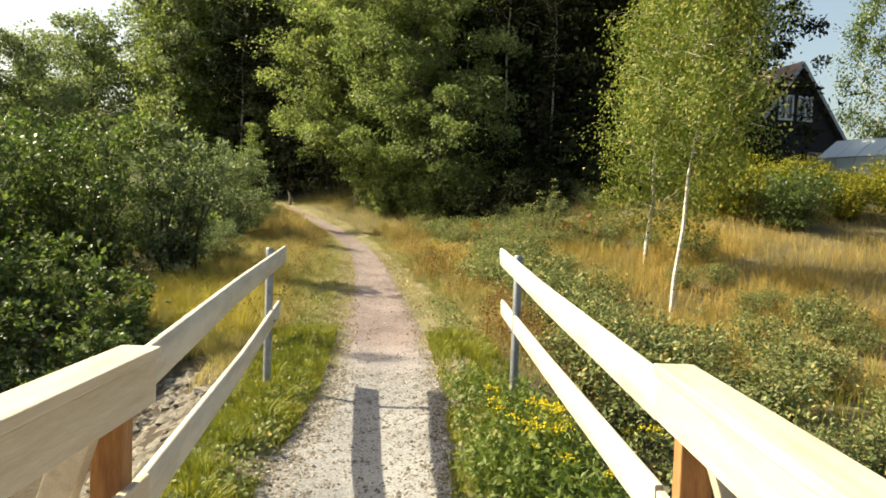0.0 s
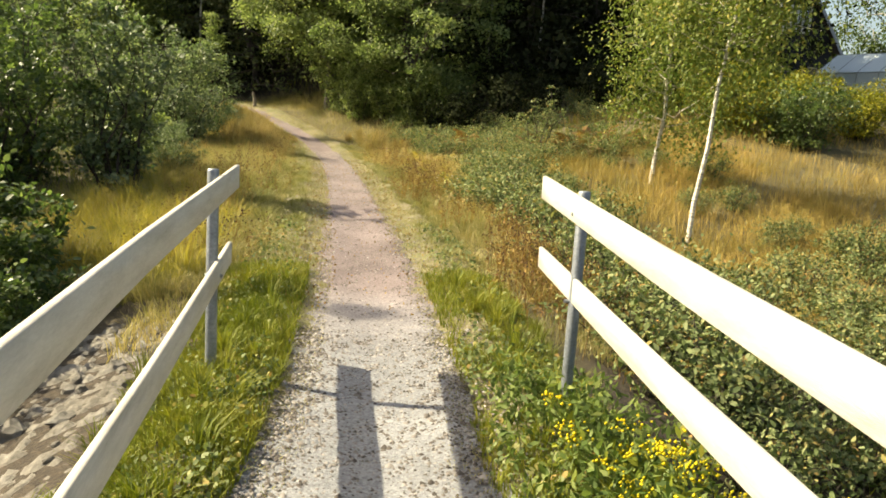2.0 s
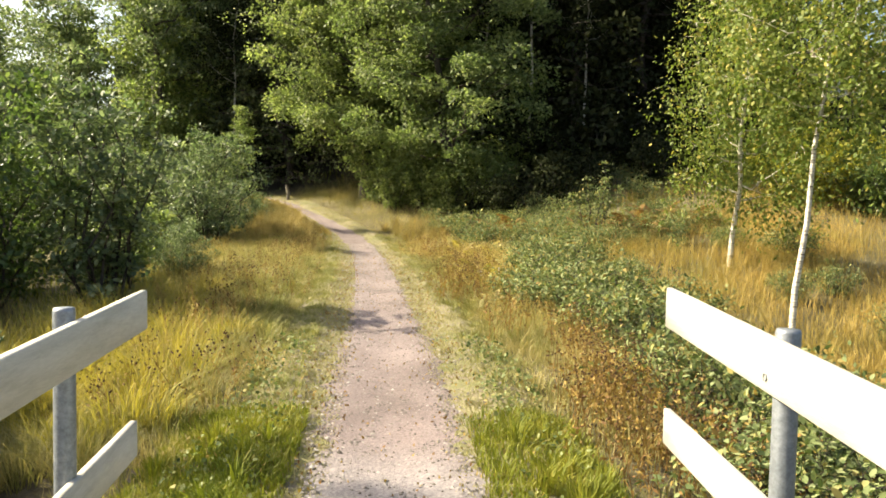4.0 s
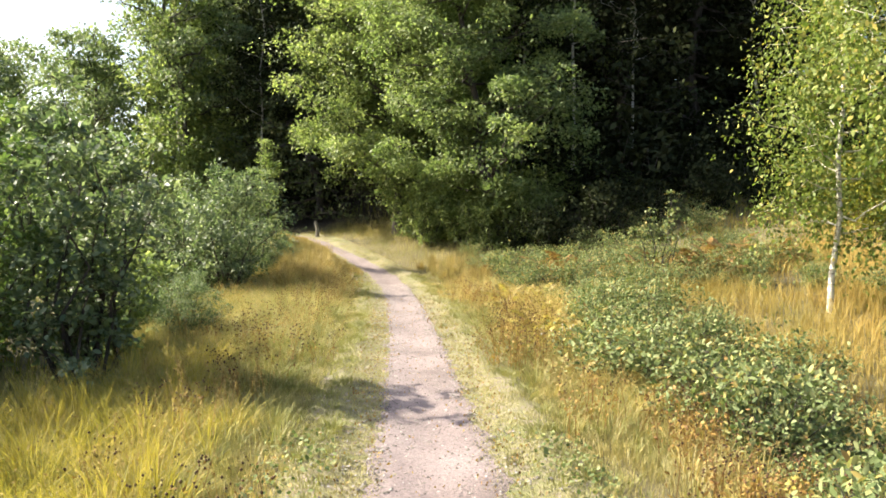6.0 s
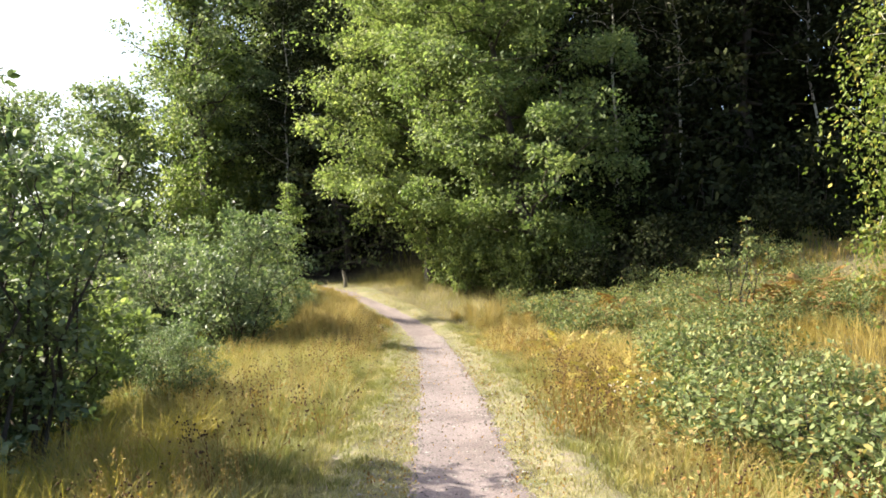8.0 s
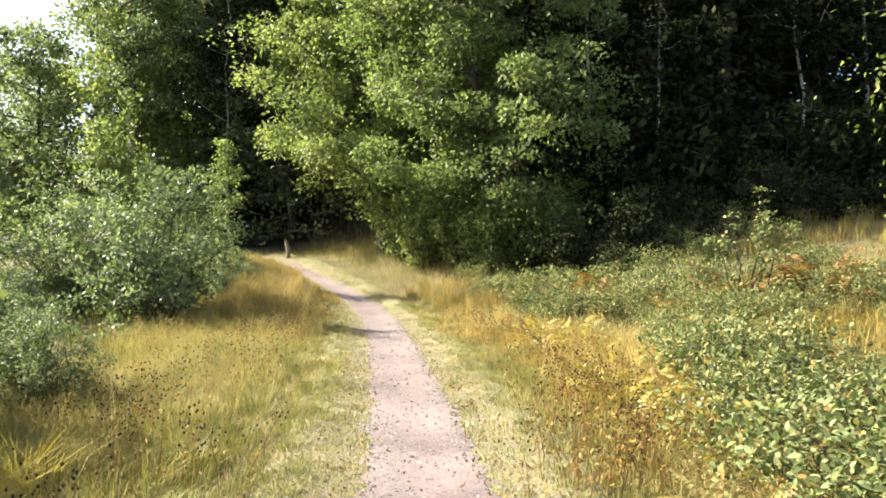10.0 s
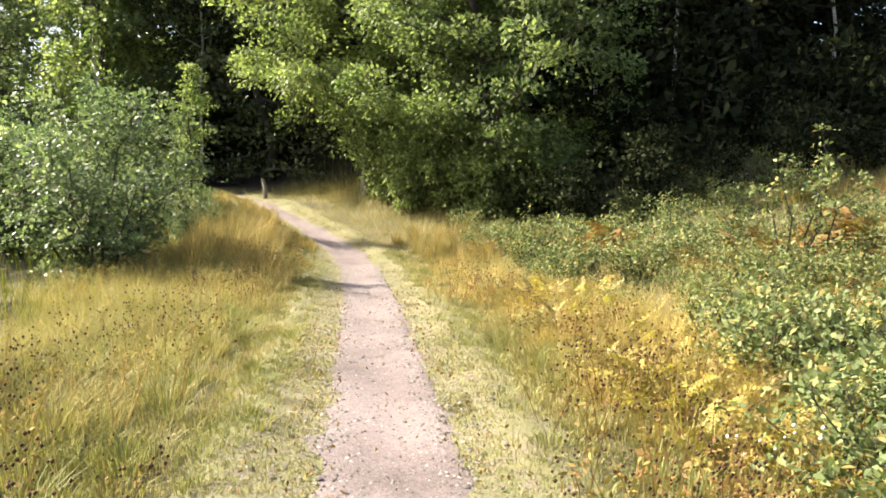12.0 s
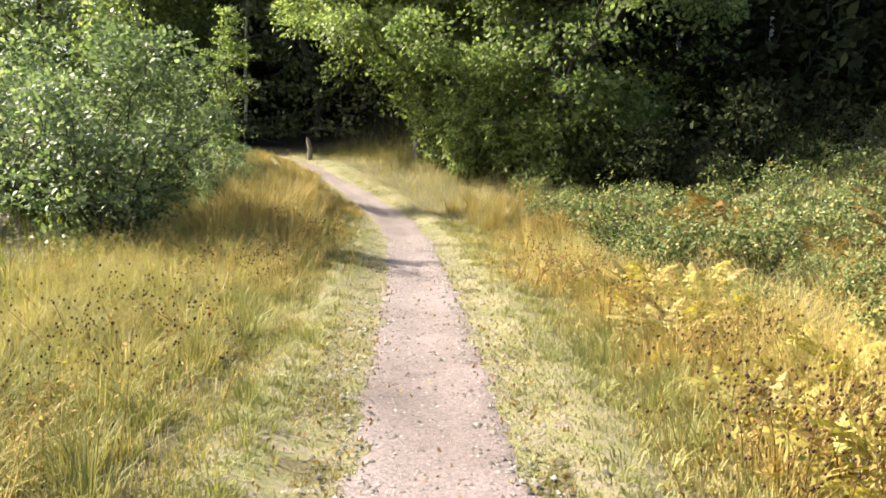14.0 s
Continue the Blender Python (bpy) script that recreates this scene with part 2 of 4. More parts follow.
GRASS_DRY = leaf("dry_grass", [(0.0, (0.158, 0.194, 0.050)), (0.35, (0.288, 0.259, 0.101)), (0.6, (0.418, 0.360, 0.173)), (0.85, (0.446, 0.396, 0.238)), (1.0, (0.274, 0.202, 0.101))], 0.35, 0.6, 1)
GRASS_GOLD = leaf("golden_grass", [(0.0, (0.145, 0.180, 0.050)), (0.35, (0.250, 0.245, 0.079)), (0.6, (0.385, 0.325, 0.120)), (0.82, (0.430, 0.380, 0.200)), (1.0, (0.290, 0.210, 0.108))], 0.4, 0.6, 1)
GRASS_YELLOW = leaf("yellow_grass", [(0.0, (0.220, 0.215, 0.035)), (0.5, (0.400, 0.345, 0.065)), (1.0, (0.500, 0.430, 0.130))], 0.4, 0.6, 1)
GRASS_BROWN = leaf("brownish_grass", [(0.0, (0.160, 0.135, 0.048)), (0.4, (0.295, 0.228, 0.090)), (0.75, (0.410, 0.330, 0.145)), (1.0, (0.220, 0.215, 0.075))], 0.35, 0.7, 1)
GRASS_STRAW = leaf("straw_grass", [(0.0, (0.330, 0.240, 0.080)), (0.5, (0.500, 0.390, 0.150)), (1.0, (0.560, 0.480, 0.230))], 0.4, 0.6, 1)
GRASS_VERGE = leaf("verge_grass", [(0.0, (0.150, 0.172, 0.050)), (0.5, (0.235, 0.240, 0.085)), (1.0, (0.340, 0.305, 0.150))], 0.35, 0.6, 1)
GRASS_TAN = leaf("bleached_grass", [(0.0, (0.22, 0.17, 0.05)), (0.3, (0.33, 0.24, 0.07)), (0.6, (0.40, 0.30, 0.10)), (1.0, (0.27, 0.26, 0.07))], 0.3, 0.7, 1)
GRASS_GREEN = leaf("green_grass", [(0.0, (0.090, 0.125, 0.014)), (0.5, (0.178, 0.206, 0.026)), (0.85, (0.275, 0.262, 0.044)), (1.0, (0.400, 0.337, 0.100))], 0.35, 0.55, 1)
GRASS_SHORT = leaf("trodden_grass", [(0.0, (0.185, 0.190, 0.070)), (0.45, (0.295, 0.280, 0.120)), (1.0, (0.400, 0.352, 0.200))], 0.3, 0.6, 1)
LEAF_RED = leaf("russet_bracken", [(0.0, (0.150, 0.075, 0.030)), (0.5, (0.270, 0.150, 0.060)), (0.8, (0.340, 0.220, 0.090)), (1.0, (0.160, 0.180, 0.060))], 0.3)
HERB_BROWN = leaf("withered_herb", [(0.0, (0.141, 0.071, 0.030)), (0.5, (0.262, 0.151, 0.050)), (1.0, (0.363, 0.252, 0.071))], 0.25, 0.7)
SEED = leaf("seed_head", [(0.0, (0.045, 0.027, 0.015)), (1.0, (0.115, 0.066, 0.036))], 0.05, 0.9)
YELLOW = leaf("tansy_flower", [(0.0, (0.520, 0.400, 0.010)), (1.0, (0.680, 0.560, 0.030))], 0.2, 0.6)
PALE = leaf("pale_flower", [(0.0, (0.560, 0.512, 0.480)), (1.0, (0.680, 0.656, 0.640))], 0.2, 0.6)


# ---- mesh helpers ----
def obj(name, mesh, mat, parent=None, label=""):
    mesh.materials.append(mat)
    ob = new(name, mesh)
    ob.parent = parent
    return tagged(ob, label)


def mesh_of(name, co, faces, smooth=False):
    """A mesh from vertices (n, 3) and a list of face arrays, each (m, corners)."""
    me = bpy.data.meshes.new(name)
    co = np.asarray(co, np.float32).reshape(-1, 3)
    faces = [np.asarray(f, np.int32) for f in faces if len(f)]
    me.vertices.add(len(co))
    me.vertices.foreach_set("co", co.ravel())
    loops = np.concatenate([f.ravel() for f in faces])
    totals = np.concatenate([np.full(len(f), f.shape[1], np.int32) for f in faces])
    starts = np.concatenate([[0], np.cumsum(totals)[:-1]]).astype(np.int32)
    me.loops.add(len(loops))
    me.loops.foreach_set("vertex_index", loops)
    me.polygons.add(len(totals))
    me.polygons.foreach_set("loop_start", starts)
    me.polygons.foreach_set("loop_total", totals)
    if smooth:
        me.polygons.foreach_set("use_smooth", np.ones(len(totals), bool))
    me.update(calc_edges=True)
    return me


def unit(v):
    return v / np.maximum(np.linalg.norm(v, axis=-1, keepdims=True), 1e-6)


def leaf_mesh(name, at, size, rng, droop=0.3, slim=0.55, up=0.5, heart=None, pads=None, fine=False):
    """One folded leaf at every place; leaves of one spray (pads: its middle) face outwards together."""
    n = len(at)
    way = rng.normal(size=(n, 3))
    way[:, 2] -= droop * 2
    nor = rng.normal(size=(n, 3)) * (1.0 if pads is None else 0.85)
    nor[:, 2] += up * 2
    if heart is not None:
        nor += unit(at - heart) * 0.6
    if pads is not None:
        nor += unit(at - pads) * 0.55
        way += unit(at - pads) * 1.2
    way = unit(way)
    side = unit(np.cross(way, nor))
    nor = np.cross(side, way)
    s = (size * rng.uniform(0.6, 1.35, n))[:, None]
    if fine:
        low, high = at + way * s * 0.28 + nor * s * 0.07, at + way * s * 0.66 + nor * s * 0.05
        co = np.stack([at, low + side * s * slim * 0.46, high + side * s * slim * 0.42, at + way * s - nor * s * 0.06, high - side * s * slim * 0.42, low - side * s * slim * 0.46, at + way * s * 0.45], 1)
        k = np.arange(n)[:, None] * 7
        return mesh_of(name, co, [np.concatenate([k + np.array([[0, 1, 2, 6]]), k + np.array([[6, 2, 3, 4]]), k + np.array([[0, 6, 4, 5]])])])
    mid = at + way * s * 0.45
    co = np.stack([at, mid + side * s * slim * 0.5 + nor * s * 0.06, at + way * s, mid - side * s * slim * 0.5 + nor * s * 0.06], 1)
    return mesh_of(name, co, [np.arange(4 * n).reshape(n, 4)])


def spray(rng, n, radius, flat):
    """Offsets of n leaves within a flattened pad, denser towards its upper skin."""
    d = unit(rng.normal(size=(n, 3)))
    d[:, 2] = np.where(rng.random(n) < 0.6, np.abs(d[:, 2]), d[:, 2])
    return d * radius * rng.uniform(0.15, 1, (n, 1)) ** 0.45 * np.array([1, 1, flat])


def tubes(name, lines, sides=6):
    """One mesh of tapered tubes: each line is a list of points and a list of radii."""
    co, quads, k = [], [], 0
    ring = np.linspace(0, 2 * np.pi, sides, endpoint=False)
    for pts, radii in lines:
        pts = np.asarray(pts, float)
        way = unit(np.gradient(pts, axis=0))
        ref = np.where(np.abs(way[:, 2:3]) > 0.9, np.array([[1.0, 0, 0]]), np.array([[0, 0, 1.0]]))
        a = unit(np.cross(way, ref))
        b = np.cross(way, a)
        r = np.asarray(radii, float)[:, None, None]
        rings = pts[:, None] + r * (a[:, None] * np.cos(ring)[None, :, None] + b[:, None] * np.sin(ring)[None, :, None])
        co.append(rings.reshape(-1, 3))
        m = len(pts)
        i = np.arange((m - 1) * sides).reshape(m - 1, sides)
        j = np.roll(i, -1, axis=1)
        quads.append(np.stack([i, j, j + sides, i + sides], -1).reshape(-1, 4) + k)
        k += m * sides
    return mesh_of(name, np.concatenate(co), [np.concatenate(quads)], True)


def blade_mesh(name, at, height, width, rng, lean=0.35):
    """Grass: each blade a tapered quad with a bent tip."""
    n = len(at)
    az = rng.uniform(0, 2 * np.pi, n)
    turn = rng.uniform(0, 2 * np.pi, n)
    away = np.clip((np.abs(at[:, 0] - path_x(at[:, 1])) - 0.85) / 1.5, 0.22, 1.0) if height > 0.25 else 1.0
    h = (height * away * rng.uniform(0.55, 1.25, n))[:, None]
    out = np.stack([np.cos(az), np.sin(az), np.zeros(n)], 1) * rng.uniform(0.1, 1.0, n)[:, None] * lean
    side = np.stack([np.cos(turn), np.sin(turn), np.zeros(n)], 1) * width * 0.5
    return blades_from(name, at, h, out, side)


def blades_from(name, at, h, out, side):
    n, up = len(at), np.array([[0, 0, 1.0]])
    mid = at + h * (0.6 * up + 0.35 * out)
    tip = at + h * (0.98 * up + 1.15 * out)
    low = at - 0.04 * up
    co = np.stack([low - side, low + side, mid + side * 0.8, mid - side * 0.8, tip], 1)
    k = np.arange(n)[:, None] * 5
    return mesh_of(name, co, [k + np.array([[0, 1, 2, 3]]), k + np.array([[3, 2, 4]])])


def tussock_mesh(name, centres, height, width, blades, rng, girth=0.07, splay=0.75):
    """Tufts of grass: each a fountain of blades from one root, no two of one height."""
    m = len(centres)
    away = np.clip((np.abs(centres[:, 0] - path_x(centres[:, 1])) - 0.95 + rng.normal(0, 0.2, m)) / 1.1, 0.25, 1.0) if height > 0.3 else 1.0
    tall = height * away * rng.uniform(0.5, 1.25, m)
    bow = rng.normal(0, 0.22, (m, 2))
    who = np.repeat(np.arange(m), blades)
    n = len(who)
    az, q = rng.uniform(0, 2 * np.pi, n), np.sqrt(rng.uniform(0, 1, n))
    ray = np.stack([np.cos(az), np.sin(az), np.zeros(n)], 1)
    at = centres[who] + ray * (girth * q)[:, None]
    out = ray * (splay * q * rng.uniform(0.5, 1.2, n))[:, None]
    out[:, :2] += bow[who]
    h = (tall[who] * rng.uniform(0.55, 1.1, n) * (1.05 - 0.3 * q))[:, None]
    turn = az + np.pi / 2 + rng.normal(0, 0.5, n)
    side = np.stack([np.cos(turn), np.sin(turn), np.zeros(n)], 1) * width * 0.5
    return blades_from(name, at, h, out, side)


def part(name, bm, mat, parent, label=""):
    me = bpy.data.meshes.new(name)
    bm.to_mesh(me)
    bm.free()
    return obj(name, me, mat, parent, label)


def block(a, b, width, height, bevel=0.006):
    """A bevelled beam from a to b (centres of its ends), width across, height upright."""
    a, b = Vector(a), Vector(b)
    bm = bmesh.new()
    bmesh.ops.create_cube(bm, size=1)
    way = b - a
    side = Vector((way.y, -way.x, 0)).normalized() if abs(way.x) + abs(way.y) > 1e-4 else Vector((1, 0, 0))
    up = side.cross(way).normalized()
    m = Matrix((side * width, way, up * height)).transposed().to_4x4()
    m.translation = (a + b) / 2
    bmesh.ops.transform(bm, matrix=m, verts=bm.verts)
    if bevel:
        bmesh.ops.bevel(bm, geom=bm.edges[:], offset=bevel, segments=2, affect="EDGES", profile=0.6)
    bmesh.ops.recalc_face_normals(bm, faces=bm.faces[:])
    return bm


# ---- the lie of the land ----
PATH_Y = (-40, 3.0, 4.2, 5.7, 7.7, 10.8, 13.6, 17.0, 21.9, 25.5, 27.4, 28.5, 30.0, 31.4, 33.0, 36.5, 41.0, 60.0)
PATH_X = (-0.1, -0.30, -0.44, -0.42, -0.53, -0.83, -1.15, -1.57, -2.25, -2.85, -3.15, -3.5, -4.2, -5.1, -6.2, -8.6, -12.5, -40.0)
PATH_W = (1.5, 1.45, 1.30, 1.10, 0.98, 0.98, 0.84, 0.76, 0.74, 0.74, 0.78, 0.78, 0.72, 0.60, 0.40, 0.03, 0.03, 0.03)
PATH_Z = ((-60, -0.1), (4, -0.1), (6, -0.08), (7, -0.08), (16.8, 0.24), (27.9, 0.385), (30, 0.75), (33.9, 1.64), (38, 2.1), (60, 3.0), (120, 4.5), (400, 6))
LEFT_Z = ((-60, 0.2), (-10, 0.0), (-4, -0.7), (0, -1.5), (4, -1.2), (8, -0.55), (12, -0.15), (16, 0.1), (24, 0.25), (30, 0.7), (34, 1.5), (40, 2.0), (60, 2.8), (120, 4.5), (400, 6))
RIGHT_Z = ((-60, 0.2), (-10, 0.0), (-4, -0.7), (0, -1.5), (6, -1.15), (12, -0.7), (15, -0.42), (18.6, 0.45), (22, 1.15), (26, 2.1), (38, 4.3), (60, 5.6), (120, 7), (400, 8))


def along(table, y):
    return np.interp(y, [a for a, b in table], [b for a, b in table])


def path_x(y):
    y = np.asarray(y, float)
    return sum(np.interp(y + d, PATH_Y, PATH_X) for d in (-0.6, 0.0, 0.6)) / 3


def land(x, y):
    """The ground's height."""
    x, y = np.asarray(x, float), np.asarray(y, float)
    s = x - path_x(y)
    near = 0.85 + 0.25 * np.clip((9 - y) / 6, 0, 1) * (s > 0)
    w = np.clip((np.abs(s) - near) / (2.6 + (s > 0) * (1.5 - 2.3 * np.clip((9 - y) / 3, 0, 1) + 6 * np.clip((y - 17) / 6, 0, 1))), 0, 1)
    w = w * w * (3 - 2 * w)
    side = np.where(s < 0, along(LEFT_Z, y), along(RIGHT_Z, y))
    z = along(PATH_Z, y) * (1 - w) + side * w
    lumps = 0.05 * np.sin(1.7 * x + 0.6 * y) * np.sin(1.3 * y - 0.8 * x) + 0.03 * np.sin(4.1 * x + 1.0) * np.sin(3.7 * y)
    rut = -0.035 * np.exp(-(s / 0.3) ** 2)
    verge = 0.05 * np.exp(-((np.abs(s) - 0.85) / 0.25) ** 2)
    mound = 0.36 * np.exp(-((s + 2.5) / 0.95) ** 2 - ((y - 26.5) / 3.5) ** 2)
    mound += 0.42 * np.exp(-((x + 6.9) / 1.0) ** 2 - ((y - 30.4) / 1.2) ** 2)
    return z + lumps * (0.12 + w) + rut + verge + mound


def put(x, y, lift=0.0):
    return Vector((x, y, float(land(x, y)) + lift))


def grid(name, xs, ys, height):
    X, Y = np.meshgrid(xs, ys)
    co = np.stack([X, Y, height(X, Y)], -1).reshape(-1, 3)
    i = np.arange(len(xs) * len(ys)).reshape(len(ys), len(xs))
    f = np.stack([i[:-1, :-1], i[:-1, 1:], i[1:, 1:], i[1:, :-1]], -1).reshape(-1, 4)
    return mesh_of(name, co, [f], True)


far = np.array([60, 80, 120, 200, 400, 900])
xs = np.concatenate([-far[::-1], np.arange(-50, -12, 1.5), np.arange(-12, 12, 0.2), np.arange(12, 50, 1.5), far])
ys = np.concatenate([-far[::-1], np.arange(-50, -6, 2.0), np.arange(-6, 40, 0.2), np.arange(40, 60, 1.5), far])
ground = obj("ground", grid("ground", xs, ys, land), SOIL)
tagged(ground, "uneven earth bank under dry grass and herbs", "ground", kind="structure")

# the trodden path, a ragged strip a little above the earth
py = np.arange(2.44, 46, 0.08)
across = np.linspace(-1, 1, 15)
half = np.interp(py, PATH_Y, PATH_W) / 2
rag = np.array([[noise.noise((y * 2.1, k * 9.0, 0)) * 0.12 + noise.noise((y * 7, k * 5.0, 3)) * 0.09 for k in (0, 1)] for y in py])
PX = path_x(py)[:, None] + across[None, :] * (half[:, None] + 0.05 + np.where(across[None, :] < 0, rag[:, :1], rag[:, 1:]))
PY = np.repeat(py[:, None], 15, 1)
PZ = land(PX, PY) + 0.022 * (1 - across[None, :] ** 6) - 0.004 + 0.006 * np.sin(PX * 23) * np.sin(PY * 19)
i = np.arange(PX.size).reshape(PX.shape)
faces = np.stack([i[:-1, :-1], i[:-1, 1:], i[1:, 1:], i[1:, :-1]], -1).reshape(-1, 4)
path = obj("path", mesh_of("path", np.stack([PX, PY, PZ], -1), [faces], True), GRAVEL)
tagged(path, "narrow trodden path of pale pinkish gravel", "path", kind="structure")

# short turf either side of the path
vy, vs = np.meshgrid(np.arange(2.9, 36, 0.1), np.linspace(-1.2, 1.2, 41), indexing="ij")
vx = path_x(vy) + vs
rise = np.array([noise.noise((a * 2.3, b * 2.3, 5)) * 0.010 + noise.noise((a * 9, b * 9, 2)) * 0.006 for a, b in zip(vx.ravel(), vy.ravel())]).reshape(vx.shape)
vi = np.arange(vx.size).reshape(vx.shape)
verge = obj("verge", mesh_of("verge", np.stack([vx, vy, land(vx, vy) + 0.005 + rise - 0.09 * np.clip(np.abs(vs) - 1.0, 0, 1)], -1), [np.stack([vi[:-1, :-1], vi[:-1, 1:], vi[1:, 1:], vi[1:, :-1]], -1).reshape(-1, 4)], True), TURF)
tagged(verge, "worn pale green turf along the path", "verge", kind="structure")

rng = np.random.default_rng(7)


def spread(n, y0, y1, s0, s1, power=1.0):
    """Places beside the path: y between y0 and y1, s metres to its right."""
    y = rng.uniform(y0, y1, n)
    s = s0 + (s1 - s0) * rng.uniform(0, 1, n) ** power
    x = path_x(y) + s
    return np.stack([x, y, land(x, y)], 1)


def tufted(p, step=0.35, keep=0.5, wave=1.0):
    """Thins places to patches, so that the sward is uneven."""
    f = np.array([noise.noise((a / step * 0.6, b / step * 0.6, wave)) for a, b, c in p])
    return p[f > rng.uniform(-0.6, 0.6, len(p)) * keep - 0.15 - (0.3 if keep < 0.5 else 0)]


# ---- pebbles on the path ----
def pebble_field():
    n = 24000
    y = np.where(np.arange(n) < 15000, 3.6 + 24 * rng.uniform(0, 1, n) ** 1.5, 3.2 + 4.4 * rng.uniform(0, 1, n))
    hw = np.interp(y, PATH_Y, PATH_W) / 2
    s = np.where(rng.random(n) < 0.62, rng.uniform(-1, 1, n), np.sign(rng.normal(size=n)) * rng.normal(1.06, 0.36, n)) * hw
    x = path_x(y) + s
    r = rng.uniform(0.004, 0.014, n) * np.where(rng.random(n) < 0.06, 1.7, 1.0)
    base = np.array([(1, 0, 0), (0.4, 0.9, 0), (-0.7, 0.7, 0), (-0.9, -0.4, 0), (0.2, -1, 0), (0.1, 0.05, 0.75)], float)
    co = base[None] * r[:, None, None] * rng.uniform(0.7, 1.3, (n, 6, 3))
    a = rng.uniform(0, 6.28, n)
    c, s_ = np.cos(a)[:, None], np.sin(a)[:, None]
    co = np.stack([co[..., 0] * c - co[..., 1] * s_, co[..., 0] * s_ + co[..., 1] * c, co[..., 2]], -1)
    co += np.stack([x, y, land(x, y) + 0.016], 1)[:, None]
    tri = np.array([[k, (k + 1) % 5, 5] for k in range(5)])
    f = (np.arange(n)[:, None, None] * 6 + tri[None]).reshape(-1, 3)
    ob = obj("pebbles", mesh_of("pebbles", co, [f]), PEBBLE)
    tagged(ob, "loose grey and brown pebbles on the path", "pebbles", kind="stuff")


pebble_field()


# ---- footbridge and its approach fences ----
def footbridge():
    bridge = tagged(new("footbridge"), "small footbridge of new sawn pine with handrails", "footbridge")
    y = -6.0
    while y < 2.3:
        part("plank", block((-0.97, y, -0.09), (0.80, y, -0.09), 0.135, 0.045, 0.004), PINE, bridge)
        y += 0.145
    for x in (-0.6, 0.55):
        part("beam", block((x, -6.2, -0.24), (x, 2.38, -0.24), 0.12, 0.24), PINE_DARK, bridge)
    for x, out in ((-0.905, -1), (0.72, 1)):
        part("handrail", block((x, -6.0, 1.058), (x, 2.30, 1.058), 0.125, 0.032), PINE, bridge, "wide flat handrail of pale new pine")
        part("side_board", block((x - out * 0.038, -6.0, 0.972), (x - out * 0.038, 2.285, 0.972), 0.030, 0.138), PINE, bridge)
        part("lower_rail", block((x - out * 0.03, -6.0, 0.62), (x - out * 0.03, 2.27, 0.62), 0.030, 0.14), PINE, bridge)
        for y in (2.16, 0.36, -1.5, -3.3, -5.1):
            part("post", block((x + out * 0.027, y, -0.30), (x + out * 0.027, y, 1.04), 0.095, 0.07), PINE_DARK, bridge)
            part("brace", block((x + out * 0.42, y - 0.09, -0.2), (x + out * 0.04, y - 0.09, 0.98), 0.07, 0.09), PINE, bridge)
            part("cross_beam", block((x - out * 0.3, y - 0.09, -0.3), (x + out * 0.5, y - 0.09, -0.3), 0.09, 0.12), PINE_DARK, bridge)
    for y in (-6.6, 2.58):
        part("abutment", block((-1.0, y, -0.5), (0.9, y, -0.5), 0.35, 0.7, 0.02), STONE, bridge)
    return bridge


footbridge()


def board(line, height, thick, parent, name, label=""):
    """A long thin board bent along a line of points (the middle of its upper edge)."""
    pts = np.array(line, float)
    t = np.linspace(0, 1, 15)
    k = np.linspace(0, 1, len(pts))
    p = np.stack([np.interp(t, k, pts[:, a]) for a in range(3)], 1)
    p[1:-1] = (p[:-2] + 2 * p[1:-1] + p[2:]) / 4
    way = unit(np.gradient(p, axis=0))
    side = unit(np.stack([way[:, 1], -way[:, 0], 0 * t], 1)) * thick / 2
    e, up = 0.004, np.array([[0, 0, 1.0]])
    ring = [p - side + up * -e, p - side * 0.7, p + side * 0.7, p + side + up * -e, p + side - up * (height - e), p + side * 0.7 - up * height, p - side * 0.7 - up * height, p - side - up * (height - e)]
    co = np.stack(ring, 1)
    i = np.arange(15 * 8).reshape(15, 8)
    j = np.roll(i, -1, 1)
    f = np.stack([i[:-1], i[1:], j[1:], j[:-1]], -1).reshape(-1, 4)
    me = mesh_of(name, co, [f, i[:1, ::-1], i[-1:]])
    return obj(name, me, WHITE_WOOD, parent, label)


def approach_fence(upper, lower, posts, label, side):
    fence = tagged(new("fence"), label, "fence", "fences at the bridge end")
    board(upper, 0.15, 0.028, fence, "upper_rail")
    board(lower, 0.14, 0.028, fence, "lower_rail")
    for x, y, top in posts:
        z = float(land(x, y)) - 0.3
        p = obj("post", tubes("post", [([(x, y, z), (x, y, top - 0.01), (x, y, top), (x, y, top)], [0.033, 0.033, 0.030, 0.001])], 14), STEEL, fence, "round galvanised steel post")
        for zz in (top - 0.13, top - 0.62):
            obj("bolt", tubes("bolt", [([(x - 0.06 * side, y, zz), (x + 0.04 * side, y, zz), (x + 0.041 * side, y, zz)], [0.011, 0.011, 0.001])], 6), STEEL, p)
    return fence


approach_fence([(-0.93, 2.22, 1.03), (-1.26, 4.7, 1.07), (-1.45, 7.0, 1.172)], [(-0.90, 2.22, 0.66), (-1.22, 4.7, 0.61), (-1.49, 7.0, 0.667)], [(-1.455, 6.42, 1.18)],
               "white weathered board fence bending out to a steel post", -1)
approach_fence([(0.684, 2.29, 1.045), (0.637, 4.7, 1.105), (0.552, 7.0, 1.222)], [(0.692, 2.29, 0.70), (0.66, 4.7, 0.68), (0.585, 7.1, 0.735)], [(0.625, 6.15, 1.20)],
               "straight white weathered board fence on a steel post", 1)


